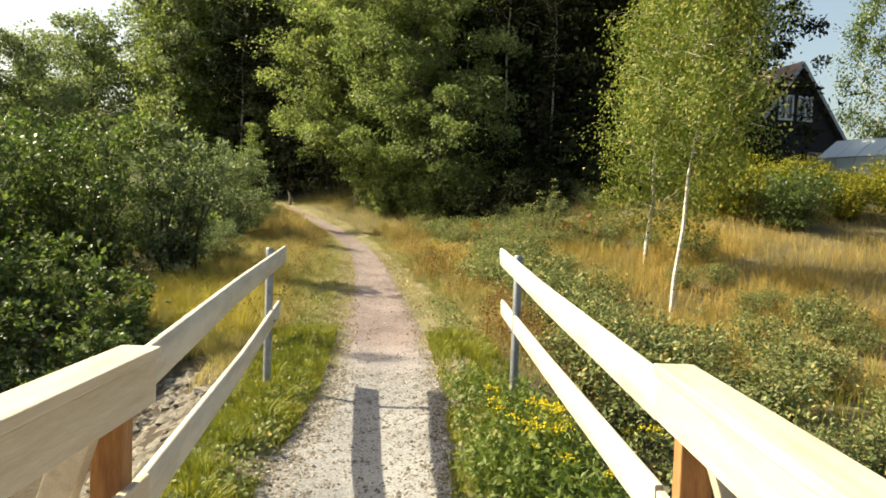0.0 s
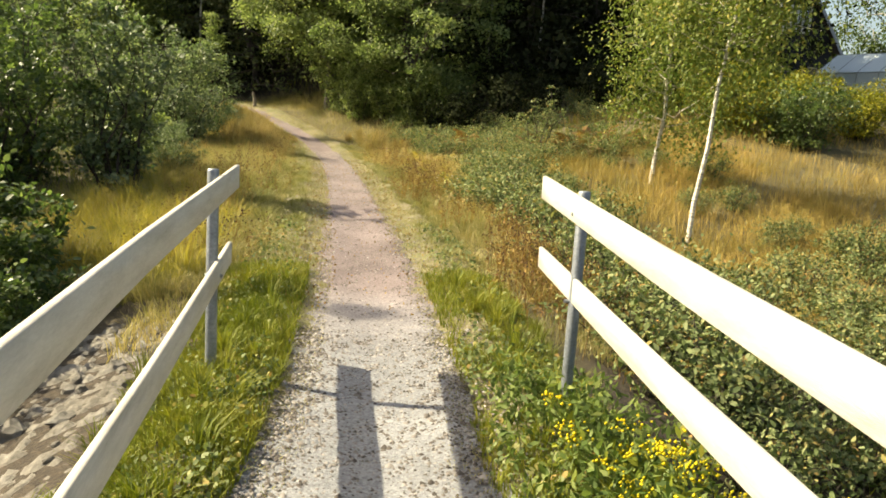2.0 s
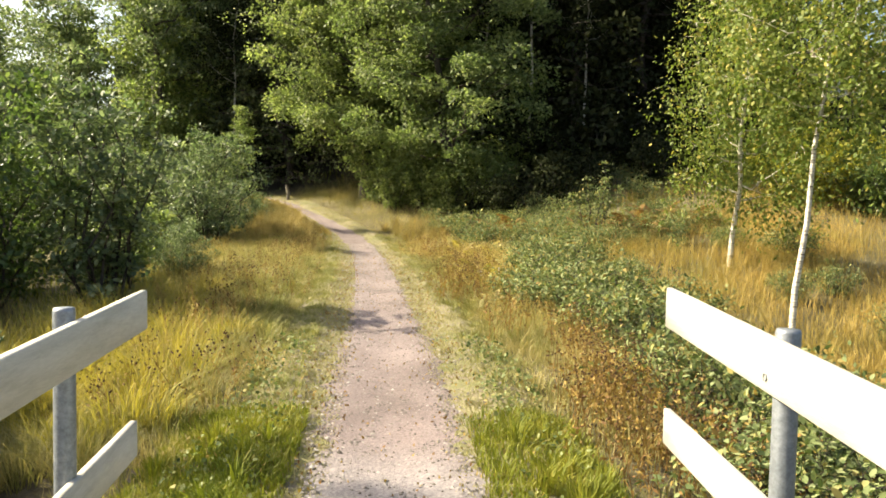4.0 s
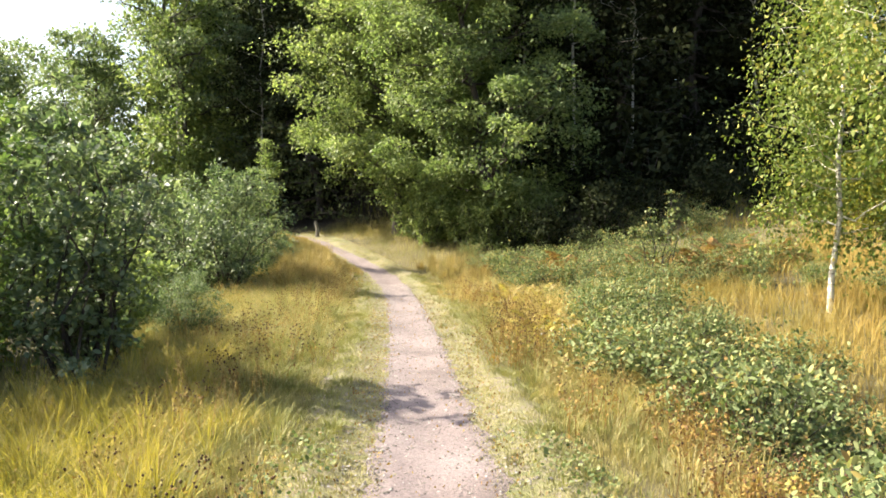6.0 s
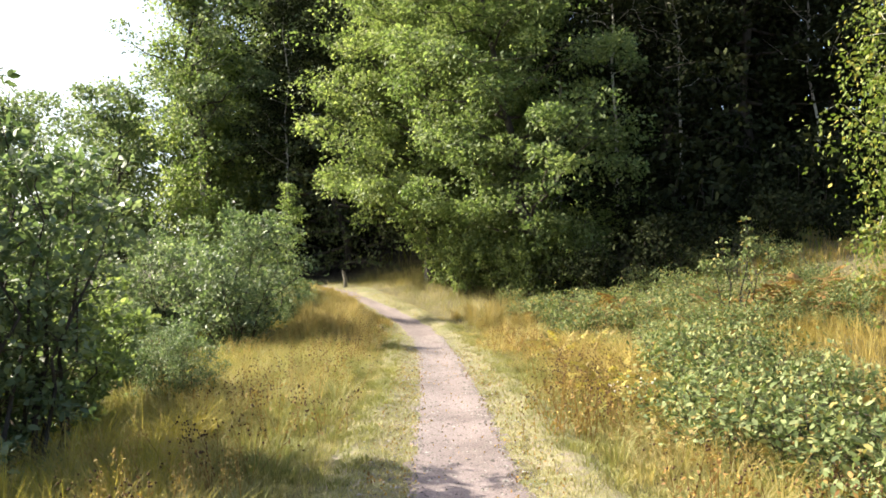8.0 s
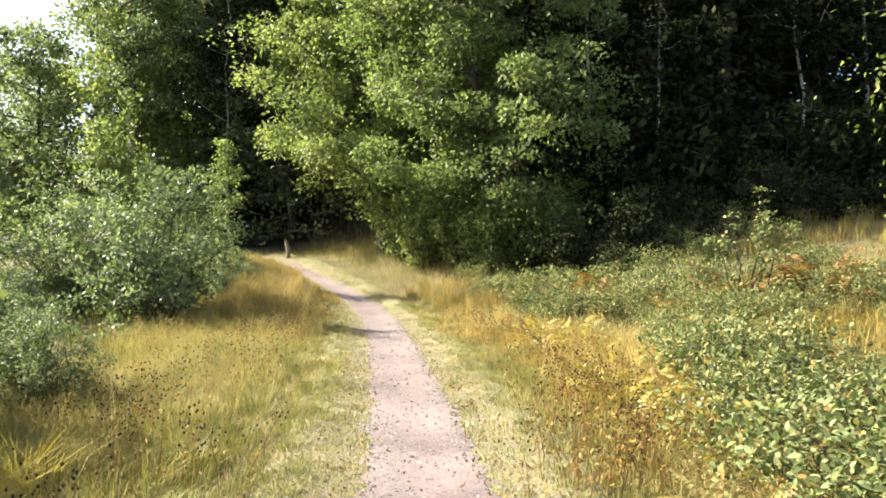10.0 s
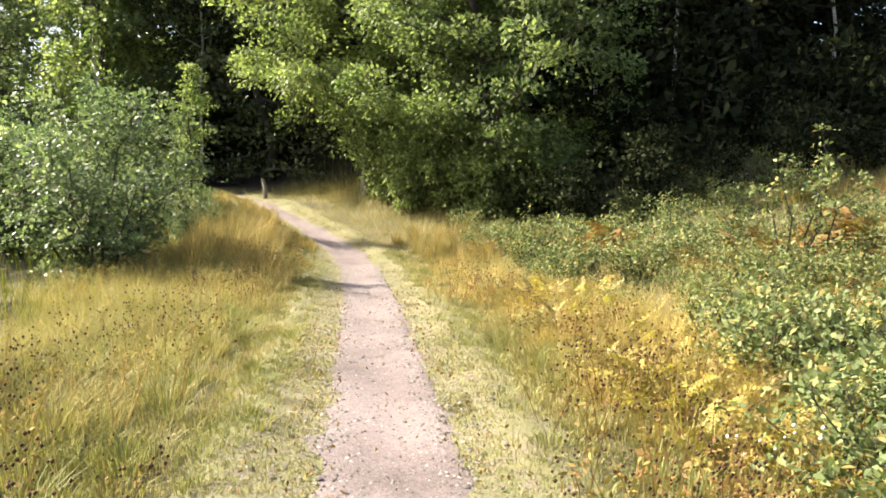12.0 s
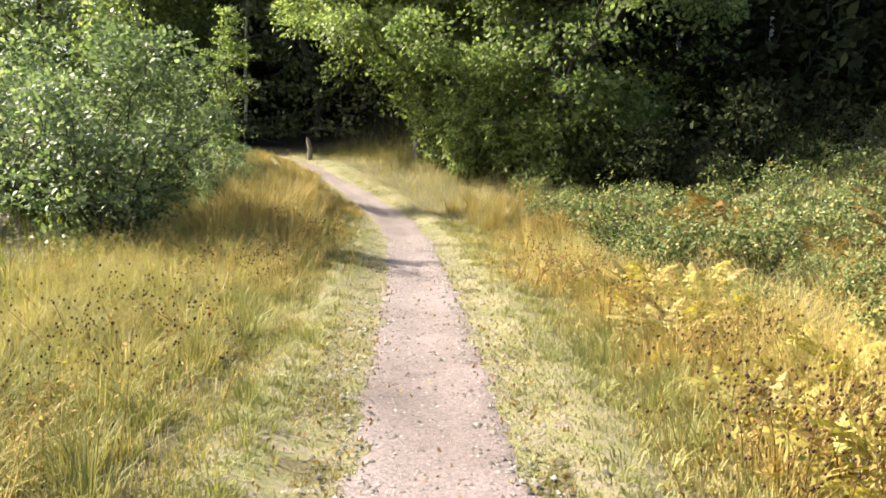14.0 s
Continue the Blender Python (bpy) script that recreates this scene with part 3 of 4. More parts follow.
# ---- stones on the banks ----
def rock(x, y, size, seed):
    r = np.random.default_rng(seed)
    bm = bmesh.new()
    bmesh.ops.create_icosphere(bm, subdivisions=2, radius=1)
    s = Vector(r.uniform(0.6, 1.2, 3))
    for v in bm.verts:
        k = 1 + 0.45 * noise.noise(v.co * 1.2 + Vector((seed, 0, 0)))
        v.co = Vector((v.co.x * s.x, v.co.y * s.y, v.co.z * s.z * 0.7)) * size * k
    ob = part("rock", bm, STONE, None)
    ob.location, ob.rotation_euler = put(x, y, size * 0.12), (0, 0, float(r.uniform(0, 6)))
    return tagged(ob, "rough grey stone half sunk in the stream bank", "rock", "stones on the bank")


ry, rs = np.meshgrid(np.arange(2.5, 8.6, 0.035), np.linspace(-2.5, -1.22, 40), indexing="ij")
rx = path_x(ry) + rs + 0.12 * np.sin(3 * ry)
lump = np.array([0.75 - 1.5 * noise.voronoi((a * 12 + 0.4 * b, b * 12, 0))[0][0] + 0.5 * noise.noise((a * 3, b * 3, 1)) for a, b in zip(rx.ravel(), ry.ravel())]).reshape(rx.shape)
edge_fade = np.clip(np.minimum.reduce([(rs + 2.5) * 4, (-1.22 - rs) * 4, (ry - 2.5) * 3, (8.5 - ry) * 2]), 0, 1)
ri = np.arange(rx.size).reshape(rx.shape)
rubble = obj("rubble_bank", mesh_of("rubble_bank", np.stack([rx, ry, land(rx, ry) - 0.03 + (0.03 + 0.075 * lump) * edge_fade], -1), [np.stack([ri[:-1, :-1], ri[1:, :-1], ri[1:, 1:], ri[:-1, 1:]], -1).reshape(-1, 4)]), RUBBLE)
tagged(rubble, "bank of pale stony rubble beside the bridge", "rubble", kind="structure")
for k in range(70):
    y = rng.uniform(2.7, 8.0)
    rock(path_x(y) - rng.uniform(1.35, 2.5), y, rng.uniform(0.018, 0.065) * (1.8 if k < 8 else 1), k)
for k in range(10):
    y = rng.uniform(3.5, 6.5)
    rock(path_x(y) + rng.uniform(1.9, 3.0), y, rng.uniform(0.06, 0.16), 80 + k)


# ---- trees ----
def bent(a, b, rng, sag=0.0, wobble=0.06, n=6):
    a, b = np.asarray(a, float), np.asarray(b, float)
    t = np.linspace(0, 1, n)[:, None]
    p = a + (b - a) * t
    p[:, 2] += sag * (t * (1 - t))[:, 0] * 4 * np.linalg.norm(b - a)
    p[1:-1] += rng.normal(size=(n - 2, 3)) * wobble * np.linalg.norm(b - a) / n
    return p


def tree(kind, base, height, radius, crown_from, leaves, size, mat, seed, girth=0.12, bark=None, lean=(0, 0), shape="oval", droop=0.25, limbs=26, clump=0.4, label="", group="", hang=0.0, flat=0.8, category="tree", sides=7):
    """A tapered trunk with limbs and twigs, and a crown of single leaves in clumps at their ends."""
    r = np.random.default_rng(seed)
    thing = tagged(new(kind), label, category, group)
    thing.location = base
    top = np.array([lean[0], lean[1], height])
    trunk = bent((0, 0, -0.25), top, r, 0, 0.05 if bark else 0.15, 9)
    lines = [(trunk, girth * np.linspace(1.15, 0.12, 9) ** 1.0)]
    at = []
    for i in range(limbs):
        f = crown_from + (0.97 - crown_from) * ((i + r.uniform(0, 1)) / limbs)
        g = (f - crown_from) / (1 - crown_from)
        reach = {"oval": np.sqrt(max(0.05, 1 - (1.55 * g - 0.62) ** 2)), "cone": 1.05 - g, "broad": np.sqrt(max(0.04, 1 - (1.1 * g - 0.12) ** 2)), "slim": 0.65 + 0.5 * np.sin(2.6 * g + 0.3) - 0.5 * g}[shape] * radius * r.uniform(0.75, 1.12)
        az = i * 2.39996 + r.uniform(-0.5, 0.5)
        k = f * 8
        a = trunk[int(k)] + (trunk[min(int(k) + 1, 8)] - trunk[int(k)]) * (k - int(k))
        rise = {"cone": -0.15, "oval": 0.55, "broad": 0.35, "slim": 0.8}[shape] * (1 - 0.4 * g)
        b = a + np.array([np.cos(az) * reach, np.sin(az) * reach, reach * rise])
        b[2] = min(b[2], height * 1.02)
        limb = bent(a, b, r, -0.03 - hang * 0.08, 0.25)
        w = girth * (0.42 - 0.28 * g)
        lines.append((limb, w * np.linspace(1, 0.15, 6)))
        for j in (1, 2, 3, 4, 5, 5):
            if reach < 0.3 * radius and j < 3:
                continue
            d = r.normal(size=3) * reach * 0.28
            d[2] = abs(d[2]) * 0.4 - hang * reach * 0.22
            e = limb[j] + d
            lines.append((bent(limb[j], e, r, 0, 0.2, 3), w * 0.25 * np.array([1, 0.6, 0.15])))
            at.append(e)
            at.append((limb[j] + e) / 2)
    at.append(trunk[-1])
    at = np.array(at)
    weight = r.gamma(1.1, 1.0, len(at))
    pick = r.choice(len(at), leaves, p=weight / weight.sum())
    swell = r.uniform(0.75, 1.55, len(at))[pick][:, None]
    if hang > 0.65:
        p = at[pick] + r.normal(size=(leaves, 3)) * clump * np.array([1, 1, flat]) * r.uniform(0.3, 1.0, (leaves, 1))
        p[:, 2] -= r.exponential(hang * clump, leaves)
    else:
        p = at[pick] + spray(r, leaves, clump * 1.25, flat * 0.62) * swell
        p[:, 2] -= r.exponential(0.02 + hang * clump * 0.5, leaves)
    above = p[:, 2] > 0.15
    p, pads = p[above], at[pick][above] - np.array([0, 0, clump * 0.3])
    obj("trunk", tubes("trunk", lines, sides if girth > 0.05 else 5), bark or BARK, thing)
    obj("crown", leaf_mesh("crown", p, size, r, droop, 0.6, 0.42, np.array([[lean[0] * 0.6, lean[1] * 0.6, height * 0.5]]), pads), mat, thing)
    return thing


def shrub(kind, base, height, radius, leaves, size, mat, seed, stems=9, label="", group="", droop=0.1, category="shrub", bare=0.18, slim=0.55, clump=0.09, nodes=8, twigs=2, fine=True):
    """Many stems from one root, leafy from near the ground."""
    r = np.random.default_rng(seed)
    thing = tagged(new(kind), label, category, group)
    thing.location = base
    lines, at = [], []
    for i in range(stems):
        az = i * 2.39996 + r.uniform(-0.4, 0.4)
        q = np.sqrt((i + 0.5) / stems)
        h = height * (1.02 - 0.45 * q ** 2) * r.uniform(0.82, 1.08)
        e = np.array([np.cos(az) * radius * q, np.sin(az) * radius * q, h])
        s = bent((np.cos(az) * 0.12 * radius, np.sin(az) * 0.12 * radius, -0.1), e, r, 0.06, 0.25, 7)
        lines.append((s, 0.011 * height ** 0.7 * np.linspace(1.1, 0.15, 7)))
        for f in np.linspace(bare, 1, nodes):
            k = f * 6
            a = s[int(k)] + (s[min(int(k) + 1, 6)] - s[int(k)]) * (k - int(k))
            at.append(a)
            for j in range(twigs):
                b = a + r.normal(size=3) * np.array([0.2, 0.2, 0.13]) * radius * (1.15 - 0.7 * f)
                b[2] = max(b[2], 0.1)
                lines.append((np.array([a, (a + b) / 2 + (0, 0, 0.02), b]), 0.004 * height ** 0.5 * np.array([1, 0.7, 0.2])))
                at.append(b)
    at = np.array(at)
    weight = r.gamma(1.3, 1.0, len(at))
    pick = r.choice(len(at), leaves, p=weight / weight.sum())
    p = at[pick] + spray(r, leaves, radius * clump * 1.9, 0.7)
    above = p[:, 2] > 0.04
    p, pads = p[above], at[pick][above] - np.array([0, 0, radius * clump * 0.5])
    obj("branchwork", tubes("branchwork", lines, 3), BARK, thing)
    obj("foliage", leaf_mesh("foliage", p, size, r, droop, slim, 0.6, np.array([[0, 0, height * 0.3]]), pads, fine), mat, thing)
    return thing


def scatter(thing, places, rng, low=0.75, high=1.2):
    for x, y in places:
        s = rng.uniform(low, high)
        copy_thing(thing, Matrix.Translation(put(x, y)) @ Matrix.Rotation(rng.uniform(0, 6.28), 4, "Z") @ Matrix.Diagonal((s, s, s * rng.uniform(0.85, 1.15), 1)))


# the tree at the bend of the path, and the leaning one beside it
tree("deciduous_tree", put(-3.85, 33.9), 14.5, 3.5, 0.11, 100000, 0.13, LEAF_SUNNY, 1, 0.2, lean=(-0.1, 2.6), shape="broad", limbs=56, clump=0.52, hang=0.3, label="tall broad goat willow with sunlit yellow-green leaves")
tree("deciduous_tree", put(0.2, 30.6), 11.0, 3.3, 0.12, 64000, 0.12, LEAF_ALDER, 2, 0.16, lean=(-2.3, 0.2), shape="broad", limbs=38, clump=0.45, hang=0.35, label="leaning alder with a dark trunk and dense leaves")
tree("deciduous_tree", put(-0.6, 37.0), 15.5, 4.2, 0.06, 60000, 0.15, LEAF_ALDER, 3, 0.18, shape="broad", limbs=36, clump=0.42, hang=0.4, label="tall leafy tree behind the bend of the path")
tree("deciduous_tree", put(-13.9, 39.0), 15.5, 1.9, 0.05, 36000, 0.16, LEAF_EDGE, 4, 0.13, BIRCH, lean=(-0.7, 0), shape="oval", limbs=30, clump=0.5, hang=0.7, label="tall slender birch with hanging twigs")
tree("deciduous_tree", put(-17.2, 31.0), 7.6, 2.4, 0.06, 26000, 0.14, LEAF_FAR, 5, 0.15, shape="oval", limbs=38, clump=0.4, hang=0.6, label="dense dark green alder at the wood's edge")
tree("deciduous_tree", put(-13.0, 38.0), 15.5, 2.4, 0.3, 13000, 0.15, LEAF_GREY, 6, 0.17, lean=(-2.0, 0), shape="oval", limbs=26, clump=0.38, label="tall thin-crowned aspen against the sky")

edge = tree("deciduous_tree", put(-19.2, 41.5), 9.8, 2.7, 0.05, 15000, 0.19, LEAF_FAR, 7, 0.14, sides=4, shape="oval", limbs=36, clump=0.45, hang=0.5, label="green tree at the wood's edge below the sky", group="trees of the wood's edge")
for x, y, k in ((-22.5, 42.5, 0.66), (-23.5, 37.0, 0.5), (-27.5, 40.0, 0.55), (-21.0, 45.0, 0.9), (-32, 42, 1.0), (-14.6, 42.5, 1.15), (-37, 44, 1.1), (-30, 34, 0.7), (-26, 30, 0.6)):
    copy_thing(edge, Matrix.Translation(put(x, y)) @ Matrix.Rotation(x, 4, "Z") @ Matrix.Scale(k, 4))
# the wood's trees: its deep shade is put into their leaf colour
wood = tree("deciduous_tree", put(4.5, 35.0), 15.0, 3.6, 0.05, 15000, 0.21, LEAF_WOOD_SHADED, 10, 0.16, sides=4, shape="broad", limbs=34, clump=0.38, hang=0.5, label="tall tree of the dense wood, shade painted into its leaves", group="trees of the wood")
spruce = tree("spruce_tree", put(8.0, 37.0), 16.0, 2.9, 0.05, 10000, 0.21, LEAF_WOOD_SHADED, 11, 0.17, sides=4, shape="cone", limbs=64, clump=0.42, hang=0.6, flat=0.5, label="spruce standing in the wood, shade painted into its needles", group="trees of the wood")
birch_far = tree("birch_tree", put(2.6, 34.0), 15.0, 2.3, 0.34, 9000, 0.15, LEAF_WOOD_SHADED, 12, 0.06, BIRCH, shape="slim", limbs=26, clump=0.38, hang=0.8, label="birch with a thin white trunk in the dark wood", group="birches in the wood")
rw = random.Random(5)
distant = tree("deciduous_tree", put(3.0, 53.0), 15.0, 4.2, 0.04, 2600, 0.55, LEAF_WOOD_SHADED, 13, 0.18, sides=3, shape="broad", limbs=16, clump=0.7, hang=0.4, label="tall tree deep in the dark wood", group="trees of the wood")
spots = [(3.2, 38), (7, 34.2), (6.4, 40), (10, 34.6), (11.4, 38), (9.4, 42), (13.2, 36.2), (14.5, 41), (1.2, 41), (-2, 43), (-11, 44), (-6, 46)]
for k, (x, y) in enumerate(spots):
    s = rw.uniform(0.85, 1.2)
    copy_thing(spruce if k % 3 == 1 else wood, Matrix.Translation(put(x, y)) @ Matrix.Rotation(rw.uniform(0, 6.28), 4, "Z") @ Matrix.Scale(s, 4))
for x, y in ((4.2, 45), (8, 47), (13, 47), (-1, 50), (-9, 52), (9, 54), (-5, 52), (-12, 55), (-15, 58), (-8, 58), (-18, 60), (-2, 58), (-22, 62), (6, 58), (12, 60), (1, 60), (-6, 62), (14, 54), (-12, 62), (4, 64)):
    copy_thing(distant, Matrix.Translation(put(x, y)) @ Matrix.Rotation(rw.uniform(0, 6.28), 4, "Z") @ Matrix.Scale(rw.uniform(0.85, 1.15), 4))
pine = tree("spruce_tree", put(-8.0, 39.2), 15.5, 2.9, 0.05, 12000, 0.19, LEAF_PINE, 14, 0.17, sides=5, shape="cone", limbs=64, clump=0.42, hang=0.6, flat=0.5, label="dark green spruce behind the bend of the path", group="spruces behind the bend")
for x, y, k in ((-11.4, 41.5, 1.1), (-6.2, 42.5, 1.0), (-9.8, 44.5, 1.15)):
    copy_thing(pine, Matrix.Translation(put(x, y)) @ Matrix.Rotation(x * 4, 4, "Z") @ Matrix.Scale(k, 4))
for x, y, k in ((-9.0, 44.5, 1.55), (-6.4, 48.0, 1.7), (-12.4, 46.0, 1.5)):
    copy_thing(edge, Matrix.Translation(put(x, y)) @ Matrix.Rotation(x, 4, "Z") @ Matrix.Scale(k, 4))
for x, y in ((-10.6, 39.6), (4.6, 33.2), (6.9, 36.0), (8.9, 33.6), (11.6, 35.0), (0.9, 37.2), (-7.0, 43.0), (-13.8, 50.0), (-10.5, 46)):
    s = rw.uniform(0.85, 1.1)
    copy_thing(birch_far, Matrix.Translation(put(x, y)) @ Matrix.Rotation(rw.uniform(0, 6.28), 4, "Z") @ Matrix.Scale(s, 4))

# the distant tree line that closes the view all round
for k in range(46):
    a = k / 46 * 2 * math.pi
    d = rw.uniform(58, 85)
    x, y = d * math.cos(a), 15 + d * math.sin(a)
    d2 = 0.55 if x < -20 else 1.0
    if x > 22 and y > 44:
        continue
    copy_thing(distant, Matrix.Translation(put(x, y)) @ Matrix.Rotation(rw.uniform(0, 6.28), 4, "Z") @ Matrix.Diagonal((1.3, 1.3, d2 * rw.uniform(0.8, 1.1), 1)))

# two young birches on the slope
tree("birch_tree", put(4.58, 15.0), 8.2, 1.35, 0.42, 24000, 0.075, LEAF_BIRCH, 20, 0.045, BIRCH, lean=(0.75, 0.2), shape="oval", limbs=34, clump=0.24, hang=1.1, label="young white birch with sunlit yellowing leaves")
tree("birch_tree", put(4.99, 18.65), 7.0, 1.35, 0.20, 22000, 0.075, LEAF_BIRCH, 21, 0.05, BIRCH, lean=(0.4, 0.1), shape="oval", limbs=34, clump=0.24, hang=1.1, label="young birch with hanging twigs above the fern bank")
# the large birches beside the house
tree("birch_tree", put(13.0, 37.0), 15, 2.0, 0.2, 9000, 0.14, LEAF_GREY, 22, 0.12, BIRCH, shape="oval", limbs=34, clump=0.38, hang=0.9, label="tall birch in front of the house's corner")
# darker alder leaf on this birch: its backlit shade put into the colour
tree("birch_tree", put(33.2, 53.0), 22, 5.2, 0.12, 46000, 0.21, LEAF_DEEP, 23, 0.2, BIRCH, shape="oval", limbs=40, clump=0.42, hang=1.3, label="big weeping birch beside the house")

# ---- shrubs left of the path ----
alder = shrub("shrub", put(-6.4, 13.8), 3.1, 1.35, 7000, 0.09, LEAF_DEEP, 30, 15, "dark green alder shrub with glossy leaves", "shrubs along the path")
# the last four copies are unseen alders, added to cast shade on the hollow
for x, y, s, h in ((-7.9, 12.9, 1.05, 1.0), (-9.6, 13.2, 1.1, 1.05), (-11.4, 12.4, 1.15, 1.0), (-13.2, 12.8, 1.2, 1.0), (-7.6, 15.9, 0.95, 1.0), (-9.2, 16.0, 1.25, 1.0), (-11.6, 15.6, 1.3, 1.0), (-14.2, 16.4, 1.4, 1.0), (-9.5, 19.0, 1.2, 0.95), (-12.5, 20.0, 1.4, 0.95), (-15.6, 22.0, 1.6, 1.0), (-18.0, 18.0, 1.5, 1.0), (-12.0, 25.0, 1.3, 0.95), (-16, 28, 1.7, 1.05), (-8.8, 9.4, 1.0, 1.0), (-10.8, 8.2, 1.1, 1.0), (-9.2, 6.4, 1.0, 0.9), (-11.6, 5.8, 1.2, 0.9)):
    copy_thing(alder, Matrix.Translation(put(x, y)) @ Matrix.Rotation(x * 7 + y, 4, "Z") @ Matrix.Diagonal((s, s, s * h * (0.74 if x < -8 else 1.0), 1)))
for x, y, k in ((-5.5, 7.2, 0.72), (-5.9, 8.9, 0.78), (-5.3, 5.4, 0.66), (-6.6, 6.2, 0.8), (-5.5, 3.6, 0.6)):
    copy_thing(alder, Matrix.Translation(put(x, y)) @ Matrix.Rotation(x * 7 + y, 4, "Z") @ Matrix.Scale(k, 4))
low = shrub("shrub", put(-5.0, 9.8), 1.35, 0.8, 2600, 0.085, LEAF_DEEP, 33, 10, "low dark alder bush in the hollow", "low bushes in the hollow", nodes=6, twigs=1)
for x, y, k in ((-6.6, 8.2, 1.1), (-7.5, 10.0, 1.3), (-6.1, 6.2, 1.0), (-5.0, 5.2, 0.75), (-7.4, 4.8, 1.0), (-4.4, 6.2, 0.6), (-5.9, 3.6, 0.8), (-4.4, 7.5, 0.8), (-5.0, 8.6, 0.95), (-4.0, 6.9, 0.6), (-4.7, 4.4, 0.8), (-3.8, 5.3, 0.6), (-5.3, 7.0, 1.1), (-6.2, 9.4, 1.1), (-3.9, 3.4, 0.55), (-5.0, 2.4, 0.8), (-3.6, 8.3, 0.75), (-3.35, 7.4, 0.6), (-4.1, 9.3, 0.85), (-3.2, 6.4, 0.5)):
    copy_thing(low, Matrix.Translation(put(x, y)) @ Matrix.Rotation(x * 3 + y, 4, "Z") @ Matrix.Scale(k, 4))
# a slim birch off to the side, whose shadow falls across the path
tree("birch_tree", put(-11.0, 10.3), 9.0, 0.32, 0.45, 2200, 0.08, LEAF_BIRCH, 24, 0.05, BIRCH, shape="slim", limbs=20, clump=0.12, label="slim young birch beyond the shrubs")
shrub("shrub", put(-4.85, 14.0), 3.35, 0.95, 7000, 0.08, LEAF_GREY, 31, 15, "tall loose shrub with light glinting leaves", "shrubs along the path")
tree("sapling", put(-7.7, 30.5), 3.9, 0.42, 0.2, 3200, 0.075, LEAF_SUNNY, 36, 0.03, shape="slim", limbs=18, clump=0.16, label="slim leafy sapling behind the willow shrub", category="sapling")
shrub("shrub", put(-5.5, 15.6), 1.8, 0.9, 5500, 0.075, LEAF_SUNNY, 35, 12, "leafy yellow-green shrub by the path", "shrubs along the path")
grey = shrub("shrub", put(-7.0, 24.3), 3.0, 1.74, 13000, 0.085, LEAF_GREY, 32, 20, "rounded grey-green willow shrub", "willow shrubs", bare=0.1)
for x, y, s in ((-6.6, 27.6, 0.42), (-9.9, 27.0, 0.85), (-9.0, 30.2, 0.85), (-4.9, 16.9, 0.33), (-5.9, 17.6, 0.38), (-8.4, 21.4, 0.5)):
    copy_thing(grey, Matrix.Translation(put(x, y)) @ Matrix.Rotation(x * 5 + y, 4, "Z") @ Matrix.Scale(s, 4))

# ---- brambles and ferns right of the path ----
bramble = shrub("bramble", put(1.9, 13.2), 0.92, 0.75, 2500, 0.057, LEAF_SHRUB, 40, 17, "waist-high raspberry bush with pale green leaves", "brambles on the right bank", bare=0.12, slim=0.52, nodes=5, twigs=2, clump=0.11)
bank = []
while len(bank) < 88:
    y = rw.uniform(7.5, 29)
    s = rw.uniform(2.0, 8.5)
    x = float(path_x(y)) + s
    if y < 13 and s < 2.5 or y > 25 and s > 5 or (9.0 < y < 20 and 4.6 + (y - 15) * 0.15 < s < 8.2 and rw.random() < 0.8) or (s < 2.6 and y > 13):
        continue
    if all((x - a) ** 2 + (y - b) ** 2 > 0.34 for a, b in bank):
        bank.append((x, y))
scatter(bramble, bank, rw, 0.4, 1.0)
scatter(bramble, [(0.4, 26.4), (1.6, 26.0), (2.8, 26.2), (4.0, 26.6), (5.2, 26.4), (1.0, 27.8), (2.4, 28.0), (3.8, 28.2), (5.2, 28.0), (-0.2, 28.8), (1.6, 29.4), (3.2, 29.6), (4.8, 29.6), (6.4, 28.8), (-1.0, 29.6), (0.4, 30.4)], rw, 0.6, 0.85)
scatter(bramble, [(3.0, 6.0), (2.6, 7.6), (3.4, 7.4), (3.2, 4.0), (4.2, 5.4), (4.5, 7.6), (5.4, 6.6), (5.6, 8.6), (4.2, 9.4), (6.6, 8.0), (6.6, 10.0), (5.2, 10.8), (7.7, 9.2), (7.8, 11.4), (8.8, 10.4), (9.2, 12.6)], rw, 0.7, 1.05)


def frond_mesh(length, seed, pairs=13):
    """One arching fern frond along +x: a stalk and two rows of tapering leaflets."""
    r = np.random.default_rng(seed)
    t = np.linspace(0, 1, 9)
    curve = np.stack([0.72 * length * t ** 1.1, 0.05 * length * np.sin(3 * t), length * (1.05 * t - 0.62 * t ** 2)], 1)
    stalk = tubes("stalk", [(curve, 0.006 * np.linspace(1, 0.15, 9))], 3)
    base = np.zeros((len(stalk.vertices), 3), np.float32)
    stalk.vertices.foreach_get("co", base.ravel())
    quads = np.array([list(p.vertices) for p in stalk.polygons])
    bpy.data.meshes.remove(stalk)
    co, faces, k = [base], [quads], len(base)
    for f in np.linspace(0.22, 0.98, pairs):
        p = np.array([np.interp(f, t, curve[:, a]) for a in range(3)])
        for side in (-1, 1):
            reach = length * 0.30 * (1.02 - f) ** 0.75 * r.uniform(0.8, 1.15)
            way = unit(np.array([0.45, side, r.uniform(-0.35, 0.1)]))
            wide = np.array([0.9, 0, 0.25]) * length * 0.033
            for q in (0.05, 0.5):
                a0, a1 = p + way * reach * q, p + way * reach * (q + 0.55)
                co.append(np.stack([a0, (a0 + a1) / 2 + wide * (1 - 0.4 * q) + (0, 0, 0.006), a1 - (0, 0, 0.02 * q), (a0 + a1) / 2 - wide * (1 - 0.4 * q)]))
                faces.append(np.array([[k, k + 1, k + 2, k + 3]]))
                k += 4
